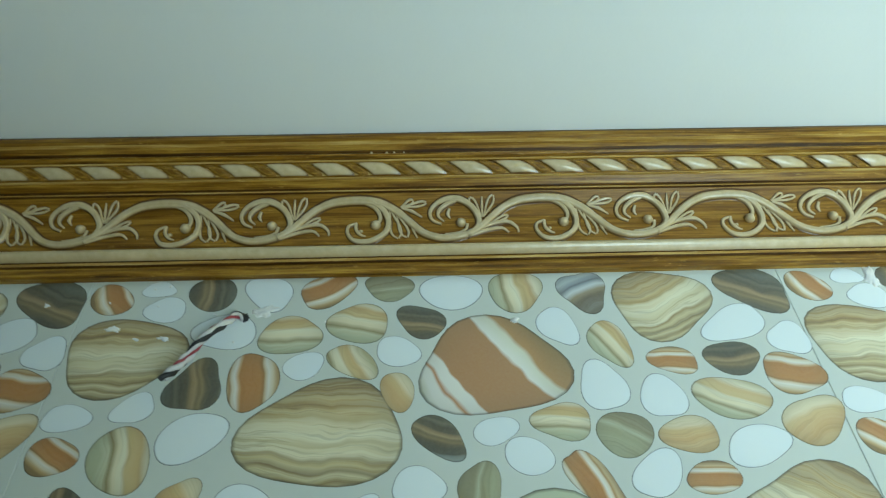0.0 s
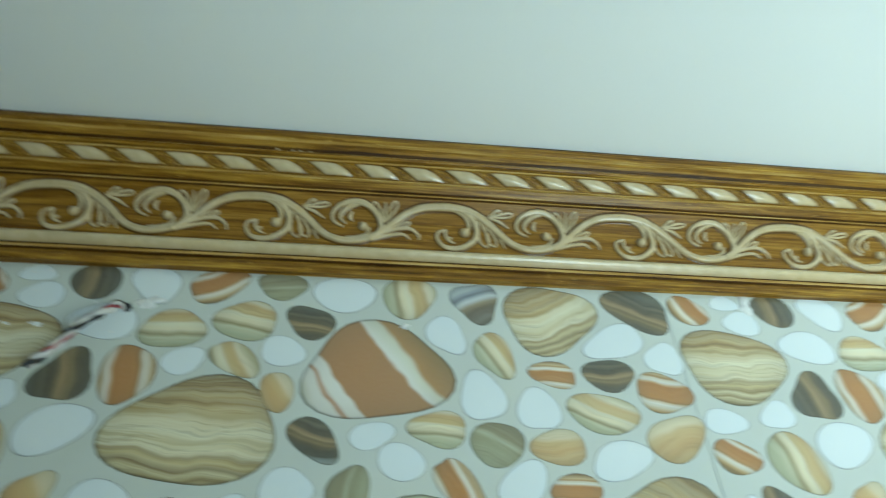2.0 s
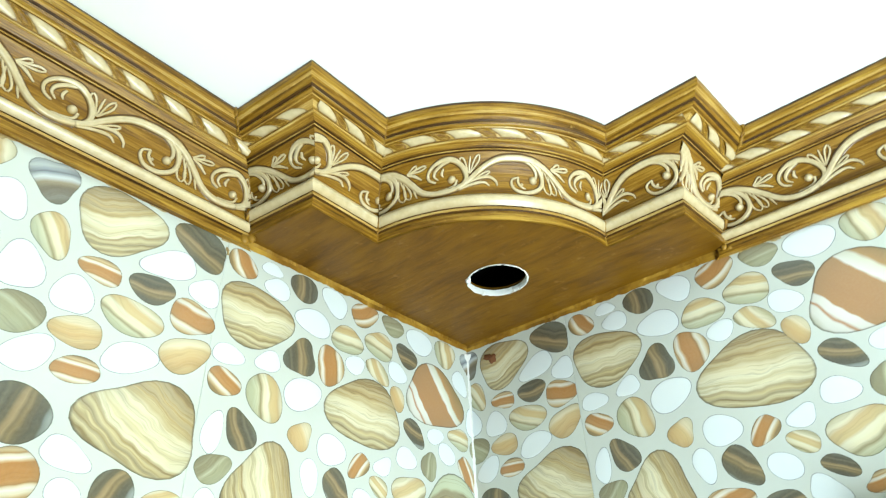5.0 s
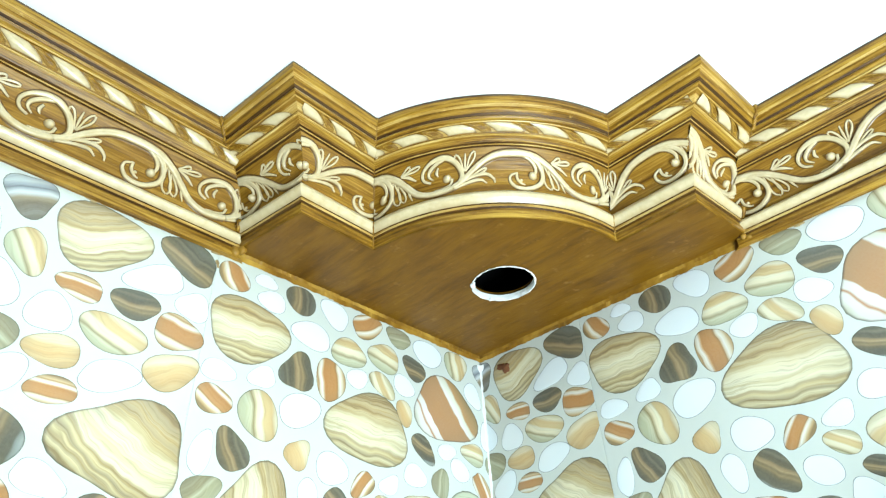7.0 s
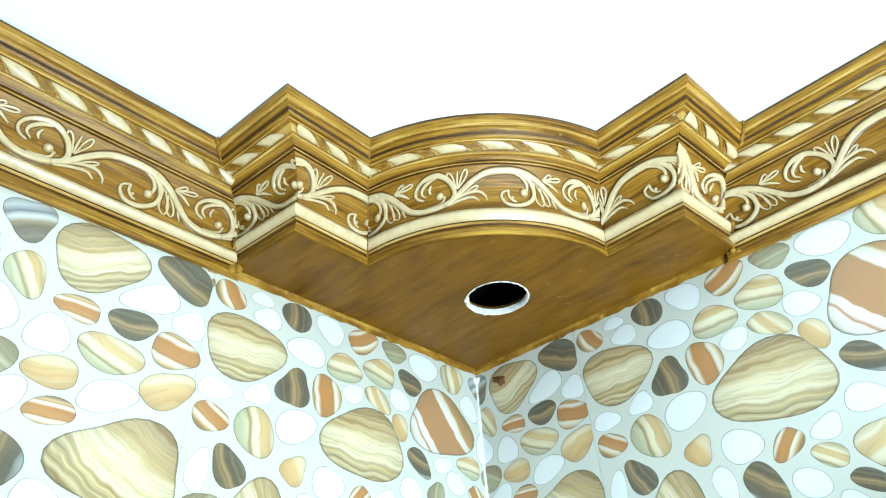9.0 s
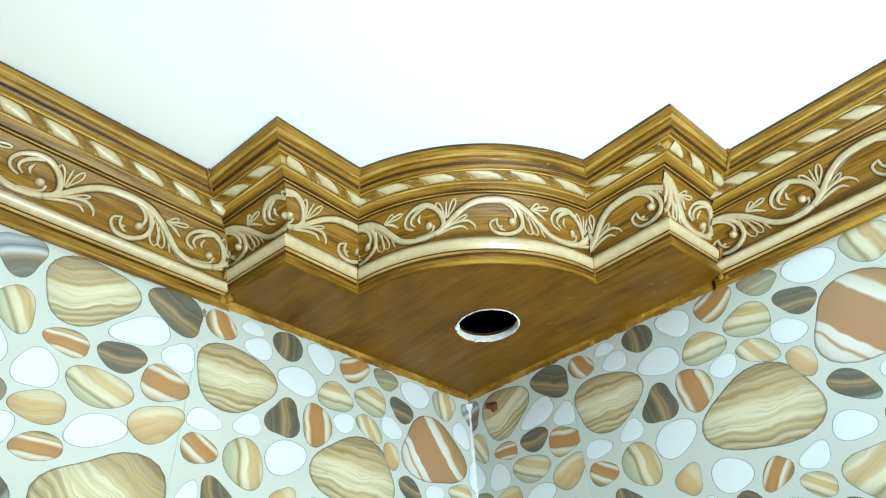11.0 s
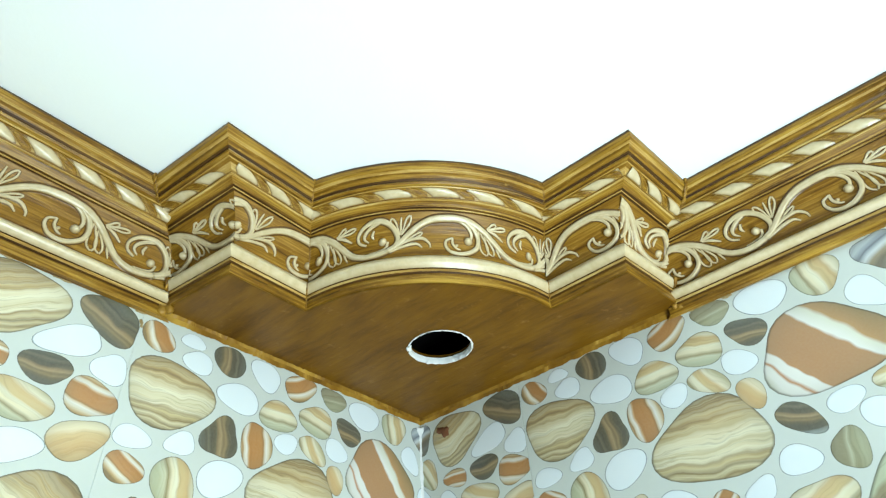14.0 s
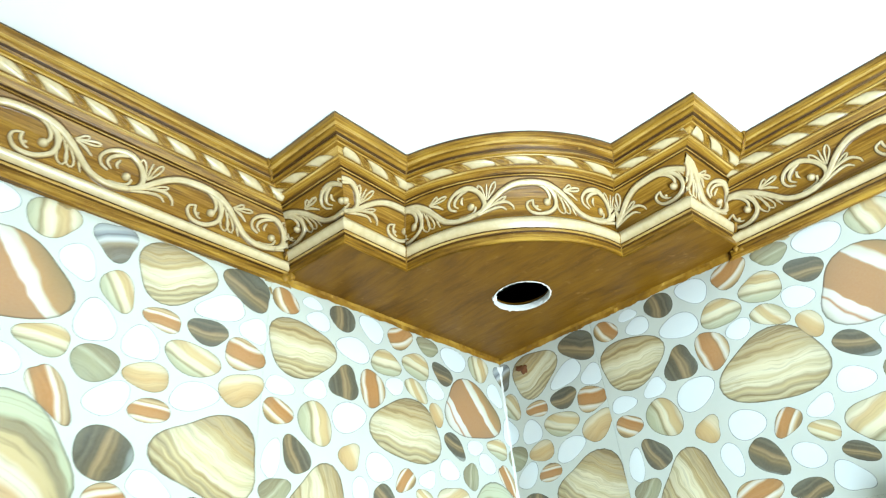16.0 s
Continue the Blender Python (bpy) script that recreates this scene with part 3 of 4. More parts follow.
def rope_bmesh(at, start, lo, hi, stretch=1.0, wide=0.0252, high=0.0036, fine=1.0):
    """One slanting cream strand of the rope moulding, with the brown hollow beside it left open."""
    bm = bmesh.new()
    uv = bm.loops.layers.uv.new("run")
    rows = []
    for i in range(7):
        f = i / 6
        row = []
        bulge = math.sin(math.pi * (0.06 + 0.88 * f)) ** 0.4
        q = 0.0822 + 0.0110 * f
        o = 0.0392 + 0.0068 * f
        shear = (0.5 - f) * 0.017
        for j in range(9):
            g = j / 8
            s = start + shear + (g - 0.5) * wide * stretch * (1.0 if fine == 1.0 else 0.3 + 0.7 * bulge) + 0.0035 * math.sin(math.pi * f) * (0.4 if g < 0.5 else 1.0)
            lift = high * bulge * (0.35 + 0.65 * math.sin(math.pi * min(max(g * 0.9 + 0.08, 0), 1)))
            row.append(bm.verts.new(at(min(max(s, lo), hi), o + lift * 0.9, q - lift * 0.45)))
        rows.append(row)
    for i in range(6):
        for j in range(8):
            face = bm.faces.new((rows[i][j], rows[i][j + 1], rows[i + 1][j + 1], rows[i + 1][j]))
            face.smooth = True
            for loop, (a, b) in zip(face.loops, ((j, i), (j + 1, i), (j + 1, i + 1), (j, i + 1))):
                loop[uv].uv = (a / 8 * fine, max(abs(a / 4 - 1), abs(b / 3 - 1)) ** 2.4 * fine)
    return bm


def dress(run, owner, phase, rope_phase, lo=None, hi=None):
    """Carved repeats and rope strands along one run."""
    at, span, length = flow(run)
    mitres = mitres_of(run)
    lo, hi = lo or 0.0, hi or length
    first = math.floor((lo - phase) / PERIOD) - 1
    shared = None
    for i in range(first, int((hi - phase) / PERIOD) + 2):
        s = phase + i * PERIOD
        if s + 0.95 * PERIOD < lo or s - 0.3 * PERIOD > hi:
            continue
        whole = len(plan(run, 0, 0)) == 2 and s - 0.3 * PERIOD > lo and s + 0.95 * PERIOD < hi
        if whole and shared:
            ob = new("carved_scroll", shared[0])
            ob.location = at(s, 0.01, 0.04) - at(shared[1], 0.01, 0.04)
            ob.parent = owner
            continue
        bm = scroll_bmesh(at, s, mitres)
        if not bm.faces:
            bm.free()
            continue
        ob = part("carved_scroll", bm, CREAMWIPE, owner, "cream-wiped carved leaf scroll")
        if whole:
            shared = (ob.data, s)
    shared = None
    rope = ROPE * (1.30 if run == "bow" else 1.0)
    a, b = span(0.037, 0.088)
    lo, hi = (lo if lo > 0 else a), (hi if hi < length - 0.001 else b)
    for i in range(int((lo - rope_phase) / rope) - 1, int((hi - rope_phase) / rope) + 2):
        s = rope_phase + i * rope
        if s + 0.014 < lo or s - 0.014 > hi:
            continue
        whole = len(plan(run, 0, 0)) == 2 and s - 0.02 > lo and s + 0.035 < hi
        if whole and shared:
            for name, data in (("rope_strand", shared[0]), ("rope_core", shared[2])):
                ob = new(name, data)
                ob.location = at(s, 0.01, 0.04) - at(shared[1], 0.01, 0.04)
                ob.parent = owner
            continue
        core = None
        if lo + 0.006 < s + rope / 2 < hi - 0.006:
            core = part("rope_core", rope_bmesh(at, s + rope / 2, lo, hi, rope / ROPE, 0.0110, 0.0018, 0.12), MOULD, owner, "golden carved core between the strands")
        ob = part("rope_strand", rope_bmesh(at, s, lo, hi, rope / ROPE), CREAMWIPE, owner, "cream-wiped rope strand")
        if whole:
            shared = (ob.data, s, core.data)


# ---- cornices on the walls ----
for run, label in (("wall_a", "golden-brown carved cornice with cream leaf scrolls and rope"), ("wall_b", "golden-brown carved cornice with cream leaf scrolls and rope")):
    trim = tagged(new("cornice_trim", cornice_mesh(run)), label, "cornice", kind="structure")
    if run == "wall_a":
        dress(run, trim, (-1.403 - ROOM_X), (-1.374 - ROOM_X), lo=-2.1 - ROOM_X)
        for j, along in enumerate((-1.380, -1.366, -1.359, -1.350)):
            o, q = PROFILE[ROPE0 + 9]
            bm = bmesh.new()
            bmesh.ops.create_icosphere(bm, subdivisions=1, radius=0.0016 - 0.0002 * j, matrix=Matrix.Translation((along, -o - 0.0004, rise(run, q))))
            part("filler_dot", bm, CREAMWIPE, trim, "pale dot of nail filler")
    else:
        dress(run, trim, 0.0055, 0.026, hi=0.74)

# ---- corner box with its soffit and cutout ----
corner_box = tagged(new("corner_box"), "golden-brown corner ceiling box with bowed carved front and lamp cutout", "ceiling box")
for run in ("return_a", "front_a", "bow", "front_b", "return_b"):
    piece = part("moulding", cornice_mesh(run), None, corner_box, "golden-brown moulding with cream bead")
    shift = {"return_a": 0.0067, "front_a": -0.1025, "bow": -0.012, "front_b": -0.1159, "return_b": -0.0267}[run]
    dress(run, piece, shift, {"return_a": 0.03, "front_a": 0.02, "bow": 0.045, "front_b": 0.015, "return_b": 0.02}[run])

HOLE_X, HOLE_Y, HOLE_R = -0.133, -0.156, 0.0384
PZ = Z0 + 0.0105


def soffit_ring(o):
    pts = [(0.0, 0.0), (-(BX + o) - SPLAY, 0.0), (-(BX + o), -(BY + o))]
    pts += [arc(o, i / 24) for i in range(25)]
    pts += [(-(BY + o), -(BX + o)), (0.0, -(BX + o) - SPLAY)]
    return pts


def soffit_panel():
    bm = bmesh.new()
    uv = bm.loops.layers.uv.new("run")
    ring = soffit_ring(0.0058)
    n = 64
    rim = [(HOLE_X + HOLE_R * math.cos(math.tau * i / n), HOLE_Y + HOLE_R * math.sin(math.tau * i / n)) for i in range(n)]
    for z, flip in ((PZ - 0.003, False), (PZ + 0.008, True)):
        outer = [bm.verts.new((x, y, z)) for x, y in ring]
        inner = [bm.verts.new((x, y, z)) for x, y in rim]
        edges = [bm.edges.new((vs[i], vs[(i + 1) % len(vs)])) for vs in (outer, inner) for i in range(len(vs))]
        bmesh.ops.triangle_fill(bm, use_beauty=True, edges=edges)
    for f in bm.faces:
        if (f.normal.z > 0) == (f.calc_center_median().z < PZ):
            f.normal_flip()
        for loop in f.loops:
            x, y = loop.vert.co.x, loop.vert.co.y
            loop[uv].uv = (y * 1.2 + x * 0.1, x * 0.22)
    return bm


part("soffit_panel", soffit_panel(), PANEL, corner_box, "brushed golden-brown soffit board")
bm = bmesh.new()
n = 64
rnd = random.Random(4)
rings = []
for r, z, jag in ((HOLE_R + 0.0008, PZ - 0.0042, 0.0008), (HOLE_R - 0.0006, PZ - 0.0046, 0.0007), (HOLE_R - 0.0012, PZ - 0.0005, 0.0004), (HOLE_R - 0.0008, PZ + 0.0040, 0.0003)):
    rings.append([bm.verts.new((HOLE_X + (r + rnd.uniform(-jag, jag)) * math.cos(math.tau * i / n), HOLE_Y + (r + rnd.uniform(-jag, jag)) * math.sin(math.tau * i / n),
                                z + rnd.uniform(-jag, jag) * 0.6)) for i in range(n)])
for r0, r1 in zip(rings, rings[1:]):
    for i in range(n):
        bm.faces.new((r0[i], r0[(i + 1) % n], r1[(i + 1) % n], r1[i]))
part("cutout_rim", bm, PLASTER, corner_box, "ragged white plasterboard edge")


def crumb(x, y, z, size, seed):
    """A small uneven lump."""
    rnd = random.Random(seed)
    bm = bmesh.new()
    bmesh.ops.create_icosphere(bm, subdivisions=2, radius=size, matrix=Matrix.Translation((x, y, z)))
    for v in bm.verts:
        v.co += Vector((rnd.uniform(-1, 1), rnd.uniform(-1, 1), rnd.uniform(-1, 1))) * size * 0.22
    for f in bm.faces:
        f.smooth = True
    return bm


for x, y, size in ((-0.1600, -0.1290, 0.0034), (-0.1625, -0.1330, 0.0022), (-0.1180, -0.1215, 0.0018)):
    part("plaster_crumb", crumb(x, y, PZ - 0.0045, size, int(size * 1e5)), PLASTER, corner_box, "crumb of white plaster on the cutout edge")
# stained filler daubed over the foot of each return, where the box meets the wall mouldings
for i, (x, y, size) in enumerate(((-0.4065, -0.0060, 0.0062), (-0.4015, -0.0110, 0.0050), (-0.4110, -0.0035, 0.0048), (-0.0045, -0.4065, 0.0042), (-0.0085, -0.4015, 0.0034), (-0.0030, -0.4110, 0.0036))):
    part("corner_filler", crumb(x, y, Z0 + 0.0035 + 0.002 * (i % 3), size, 70 + i), GROUND, corner_box, "lumpy dark-stained corner filler")
# added sheet that gives the closed box its dark inside by colour
bm = bmesh.new()
pts = soffit_ring(-0.004)
low = [bm.verts.new((x - 0.002, y - 0.002, PZ + 0.0085)) for x, y in pts]
top = [bm.verts.new((x - 0.002, y - 0.002, CEIL - 0.001)) for x, y in pts]
for i in range(len(pts)):
    j = (i + 1) % len(pts)
    bm.faces.new((low[i], low[j], top[j], top[i]))
bm.faces.new(top)
part("cavity_dark", bm, CAVITY, corner_box, "near-black sheet standing for the unlit inside of the box")
# stained bead of filler where the soffit meets the walls
for name, a, b in (("edge_filler", (-BX - SPLAY - 0.012, 0), (0, 0)), ("edge_filler", (0, 0), (0, -BX - SPLAY - 0.012))):
    bm = bmesh.new()
    uv = bm.loops.layers.uv.new("run")
    rnd = random.Random(7)
    n = 170
    rows = []
    slow = [rnd.uniform(-1, 1) for _ in range(40)]
    for i in range(n + 1):
        f = i / n
        x, y = a[0] + (b[0] - a[0]) * f, a[1] + (b[1] - a[1]) * f
        wave = slow[i // 5] + (slow[i // 5 + 1] - slow[i // 5]) * (i % 5) / 5
        w, d = 0.0042 + rnd.uniform(-0.0005, 0.0006), 0.0085 + 0.0012 * wave + rnd.uniform(-0.0005, 0.0007)
        ox, oy = (0, -1) if a[1] == b[1] else (-1, 0)
        rows.append([bm.verts.new((x + ox * u, y + oy * u, PZ - 0.003 + v)) for u, v in ((0.0002, -d), (w * 0.5, -d * 0.4), (w, 0.0002))])
    for r0, r1 in zip(rows, rows[1:]):
        for j in range(2):
            f = bm.faces.new((r0[j], r1[j], r1[j + 1], r0[j + 1]))
            for loop in f.loops:
                loop[uv].uv = (loop.vert.co.x - loop.vert.co.y, j * 0.003)
    part(name, bm, MOULD, corner_box, "uneven stained filler along the wall")

# glaze and filler pooled in the inner corners of the moulding
for run, end, seed in (("return_a", 0, 21), ("front_a", -1, 22), ("front_b", 0, 23), ("return_b", -1, 24)):
    rnd = random.Random(seed)
    bm = bmesh.new()
    uv = bm.loops.layers.uv.new("run")
    last = None
    line = []
    for o, q in PROFILE[1:]:
        if run.startswith("return"):
            ob = lean(o, q)
            x, y = (-(BX + ob) - SPLAY, -o - 0.0004) if run == "return_a" else (-o - 0.0004, -(BX + ob) - SPLAY)
        else:
            x, y = plan(run, o, q)[end]
        line.append(Vector((x, y, rise(run, q))))
    for i, p in enumerate(line):
        rad = rnd.uniform(0.0012, 0.0034) if run.startswith("return") else rnd.uniform(0.0003, 0.0014)
        ring = [bm.verts.new(p + Vector((math.cos(g) * rad, math.sin(g) * rad, rnd.uniform(-0.0006, 0.0006)))) for g in (math.tau * m / 7 for m in range(7))]
        if last:
            for m in range(7):
                f = bm.faces.new((last[m], last[(m + 1) % 7], ring[(m + 1) % 7], ring[m]))
                f.smooth = True
                for loop in f.loops:
                    loop[uv].uv = (loop.vert.co.z * 2, loop.vert.co.x * 2)
        last = ring
    part("corner_filler", bm, MOULD, corner_box, "lumpy dark-stained corner filler")

# ---- electric cable stub out of the tiled wall ----
cable = tagged(new("cable_stub"), "twisted stub of black, white and red wires hanging from wall", "cable")
cable.location = (-1.487, 0.0, 2.455)
PATHC = smooth([(0.004, 0.004, 0.001), (0.0, -0.007, -0.002), (-0.011, -0.013, -0.016), (-0.023, -0.016, -0.036), (-0.031, -0.018, -0.052), (-0.040, -0.021, -0.067)], 8)
for j, (mat, r, label) in enumerate(((BLACKWIRE, 0.0023, "black wire"), (WHITEWIRE, 0.0024, "white wire"), (REDWIRE, 0.0013, "red wire"), (WHITEWIRE, 0.0016, "white wire"))):
    bm = bmesh.new()
    last = None
    line = PATHC[: len(PATHC) - (0, 2, 5, 1)[j]]
    for i, p in enumerate(line):
        t = (Vector(line[min(i + 1, len(line) - 1)]) - Vector(line[max(i - 1, 0)])).normalized()
        u = t.cross(Vector((0, 1, 0))).normalized()
        w = t.cross(u)
        g = i * 0.36 + 0.5 * math.sin(i * 0.5 + j) + math.tau * j / 4
        c = Vector(p) + (u * math.cos(g) + w * math.sin(g)) * (0.0018 + 0.0007 * math.sin(i * 0.9 + j * 2.1))
        ring = [bm.verts.new(c + (u * math.cos(h) + w * math.sin(h)) * r) for h in (math.tau * m / 8 for m in range(8))]
        if last:
            for m in range(8):
                bm.faces.new((last[m], last[(m + 1) % 8], ring[(m + 1) % 8], ring[m])).smooth = True
        else:
            bm.faces.new(ring)
        last = ring
    bm.faces.new(list(reversed(last)))
    part("wire", bm, mat, cable, label)


def blot(name, material, seed, size, thick, spikes=0.35, n=26, stretch=1.0):
    """An uneven flat dab lying on a surface, local z outward."""
    rnd = random.Random(seed)
    bm = bmesh.new()
    ring = []
    for i in range(n):
        g = math.tau * i / n
        r = size * (1 + spikes * rnd.uniform(-1, 1))
        r *= 1 + 0.3 * math.sin(2 * g + seed) + 0.2 * math.sin(3 * g + seed * 2)
        ring.append((r * math.cos(g) * stretch, r * math.sin(g)))
    low = [bm.verts.new((x, y, -0.0003)) for x, y in ring]
    top = [bm.verts.new((x * 0.8, y * 0.8, thick * rnd.uniform(0.7, 1.2))) for x, y in ring]
    mid = bm.verts.new((0, 0, thick * 1.2))
    for i in range(n):
        j = (i + 1) % n
        bm.faces.new((low[i], low[j], top[j], top[i]))
        bm.faces.new((top[i], top[j], mid)).smooth = True
    return new(name, mesh_of(name, bm, material))


def on_a(x, z, d=0.0):
    return Matrix(((1, 0, 0, x), (0, 0, -1, -d), (0, 1, 0, z), (0, 0, 0, 1)))


def on_b(y, z, d=0.0):
    return Matrix(((0, 0, -1, -d), (-1, 0, 0, y), (0, 1, 0, z), (0, 0, 0, 1)))


chip = tagged(blot("chipped_hole", CHIP, 3, 0.0085, 0.0012, 0.16, stretch=1.25), "dark rusty chip broken out of a wall tile", "chip")
chip.matrix_world = on_b(-0.044, 2.476)
for x, z, s, seed, st in ((-0.940, 2.485, 0.009, 5, 0.8), (-1.467, 2.462, 0.005, 6, 2.2), (-1.589, 2.447, 0.0035, 8, 1.4), (-1.545, 2.437, 0.0022, 9, 2.0), (-1.258, 2.448, 0.0025, 12, 1.6)):
    dab = tagged(blot("plaster_dab", PLASTER, seed, s, 0.0009, 0.22, stretch=st), "small white plaster smear on glazed wall tile", "plaster smear", group="plaster smears on the tiles")
    dab.matrix_world = on_a(x, z, 0.0004)
rnd = random.Random(31)
for i in range(9):
    dab = tagged(blot("plaster_dab", PLASTER, 40 + i, rnd.uniform(0.0008, 0.0017), 0.0006, 0.25, n=12, stretch=rnd.uniform(0.8, 1.8)), "tiny white plaster speck on glazed wall tile", "plaster smear", group="plaster smears on the tiles")
    dab.matrix_world = on_a(-1.66 + rnd.uniform(0, 0.26), 2.468 + rnd.uniform(-0.045, 0.022), 0.0004)
k = Nodes("spilt_stain")
SPILT = k.done(k.mix(k.noise(k.place(), 180.0, 4.0), (0.17, 0.085, 0.012), (0.42, 0.33, 0.16)), 0.4)
for i in range(12):
    along = -0.41 - rnd.uniform(0.0, 0.55) ** 1.4
    smear = tagged(blot("stain_smear", SPILT, 60 + i, rnd.uniform(0.0016, 0.0034), 0.0004, 0.25, n=18, stretch=rnd.uniform(1.5, 3.2)), "thin brown stain smear on tile below wooden trim", "stain smear", group="stain smears below the trim")
    smear.matrix_world = (on_a if i % 2 else on_b)(along, 2.4985 - rnd.uniform(0.0, 0.003), 0.0004)
smear = tagged(blot("stain_smear", SPILT, 91, 0.0042, 0.0004, 0.25, n=18, stretch=0.55), "brown stain run down the tile joint", "stain smear", group="stain smears below the trim")
smear.matrix_world = on_a(-0.4205, 2.484, 0.0004)
# flat black dab painted for the dark of the hole behind the wires
rim = tagged(blot("wire_hole_dab", BLACKWIRE, 15, 0.0045, 0.0008, 0.3), "rough black dab standing for the dark wire hole in the tile", "outlet hole")
rim.matrix_world = on_a(-1.484, 2.456, 0.0004)

# white grout run down the corner
bm = bmesh.new()
rnd = random.Random(11)
rows = []
for i in range(49):
    z = 2.494 - 0.28 * i / 48
    w = 0.0022 + rnd.uniform(-0.0008, 0.0012) + (0.004 if i < 2 else 0)
    rows.append([bm.verts.new((-w - rnd.uniform(0, 0.001), -0.0002, z)), bm.verts.new((-w * 0.45, -w * 0.45, z)), bm.verts.new((-0.0002, -w - rnd.uniform(0, 0.001), z))])
for r0, r1 in zip(rows, rows[1:]):
    for j in range(2):
        bm.faces.new((r0[j], r0[j + 1], r1[j + 1], r1[j])).smooth = True
tagged(new("corner_grout_trim", mesh_of("corner_grout_trim", bm, PLASTER)), "uneven white grout line down the corner", "grout", kind="structure")

# yellow board standing against the lower wall
yb = tagged(solid("yellow_board", YELLOW, (-0.030, -0.008, -1.05, -0.452, 0.0, 2.193), bevel=0.002), "tall yellow painted board leaning against the wall", "board")

# ---- glazed tiles with printed pebbles ----
TW, T_LOW, T_HIGH, GAP = 0.6, -0.297, 0.006, 0.0004
DESIGN = []


def pebble(kind, u, v, long, short, tilt, egg, point, bands):
    """Notes one pebble of the printed design, in millimetres and degrees from the tile's left joint and the soffit line."""
    DESIGN.append((kind, u / 1000, v / 1000, long / 1000, short / 1000, radians(tilt), egg, radians(point), radians(bands)))


pebble("orange", 21.6, -22.9, 19.7, 14.7, -29, 0.03, 18, -60)
pebble("white", 59.7, -13.4, 14.4, 8.2, -1, 0.09, -25, 0)
pebble("white", 70.2, -34.7, 17.4, 12.8, 0, 0.07, -53, 0)
pebble("dark", 106.8, -18.9, 20.4, 17.3, -15, 0.04, -60, -85)
pebble("white", 155.0, -19.1, 21.9, 16.3, -33, 0.09, -50, 0)
pebble("beige", 47.5, -77.9, 46.0, 35.3, 0, 0.1, 14, 0)
pebble("white", 124.7, -57.7, 26.3, 16.5, -4, 0.07, -49, 0)
pebble("dark", 110.8, -106.2, 22.3, 19.9, 53, 0.16, 28, 100)
pebble("orange", 154.1, -103.1, 24.5, 20.1, -85, 0.07, -27, 98)
pebble("white", 69.5, -123.7, 16.1, 11.5, 21, 0.11, -59, 0)
pebble("white", 21.8, -130.4, 18.4, 10.8, 0, 0.08, -11, 0)
pebble("orange", 21.6, -159.3, 19.1, 13.7, -10, 0.07, 8, -30)
pebble("cream", 70.8, -162.8, 26.0, 20.8, -55, 0.05, 3, -75)
pebble("white", 117.5, -147.3, 26.1, 17.7, 22, 0.05, -9, 0)
pebble("beige", 212.9, -146.4, 59.0, 40.1, 3, 0.1, -48, -5)
pebble("tan", 119.5, -192.5, 16.1, 13.8, 47, 0.14, 5, -60)
pebble("dark", 47.6, -202.1, 21.4, 15.0, -51, 0.11, 50, -65)
pebble("white", 18.5, -209.2, 20.4, 10.4, 81, 0.07, -17, 0)
pebble("beige", 80.1, -254.8, 43.7, 38.3, 72, 0.15, 7, -75)
pebble("olive", 24.8, -241.1, 18.8, 12.7, 20, 0.09, 11, 45)
pebble("white", 22.5, -276.1, 17.2, 12.3, -82, 0.03, 52, 0)
pebble("white", 162.6, -199.0, 20.8, 16.6, -5, 0.06, 2, 0)
pebble("white", 135.4, -231.1, 18.9, 11.4, -81, 0.06, 3, 0)
pebble("dark", 172.7, -238.1, 22.9, 15.4, -55, 0.09, 5, -40)
pebble("orange", 149.4, -273.0, 26.0, 15.7, 11, 0.09, -1, 25)
pebble("orange", 204.4, -208.9, 18.1, 11.7, 37, 0.1, -52, 50)
pebble("white", 212.3, -246.5, 16.8, 12.8, -28, 0.01, 27, 0)
pebble("dark", 202.7, -278.2, 19.9, 10.1, -4, 0.07, -46, 20)
pebble("white", 242.6, -203.2, 15.7, 10.0, 26, 0.12, 33, 0)
pebble("cream", 236.4, -227.0, 15.6, 10.6, -27, 0.06, -56, -35)
pebble("white", 242.6, -275.3, 18.4, 12.8, -38, 0.13, 14, 0)
pebble("dark", 259.4, -254.8, 16.6, 9.2, -30, 0.05, -23, -25)
pebble("orange", 290.8, -275.5, 16.4, 9.6, -1, 0.16, -30, 10)
pebble("cream", 287.7, -227.4, 29.4, 21.1, 13, 0.12, 21, 25)
pebble("white", 282.8, -186.5, 18.4, 13.3, -4, 0.08, -15, 0)
pebble("dark", 298.0, -151.8, 22.3, 13.0, -40, 0.08, -15, -15)
pebble("olive", 325.8, -188.6, 17.9, 14.8, 74, 0.09, -16, 75)
pebble("sage", 377.8, -244.4, 61.3, 47.4, -13, 0.11, -20, -12)
pebble("orange", 205.2, -17.8, 24.2, 16.2, 24, 0.09, 3, 25)
pebble("cream", 178.2, -62.6, 25.5, 17.8, 2, 0.08, -24, 0)
pebble("cream", 233.6, -52.1, 25.1, 18.9, 0, 0.08, -58, -15)
pebble("cream", 231.0, -88.1, 22.2, 12.6, -29, 0.07, -20, -60)
pebble("white", 192.5, -90.6, 16.0, 11.8, 19, 0.06, 26, 0)
pebble("olive", 258.0, -15.6, 20.7, 13.8, -7, 0.1, 33, 5)
pebble("dark", 285.3, -51.2, 20.9, 14.8, -26, 0.1, 47, -5)
pebble("white", 266.4, -79.6, 17.9, 13.4, -18, 0.06, 9, 0)
pebble("tan", 266.9, -114.4, 16.9, 12.4, -72, 0.06, -14, -50)
pebble("white", 311.1, -21.6, 26.7, 18.0, -2, 0.05, 33, 0)
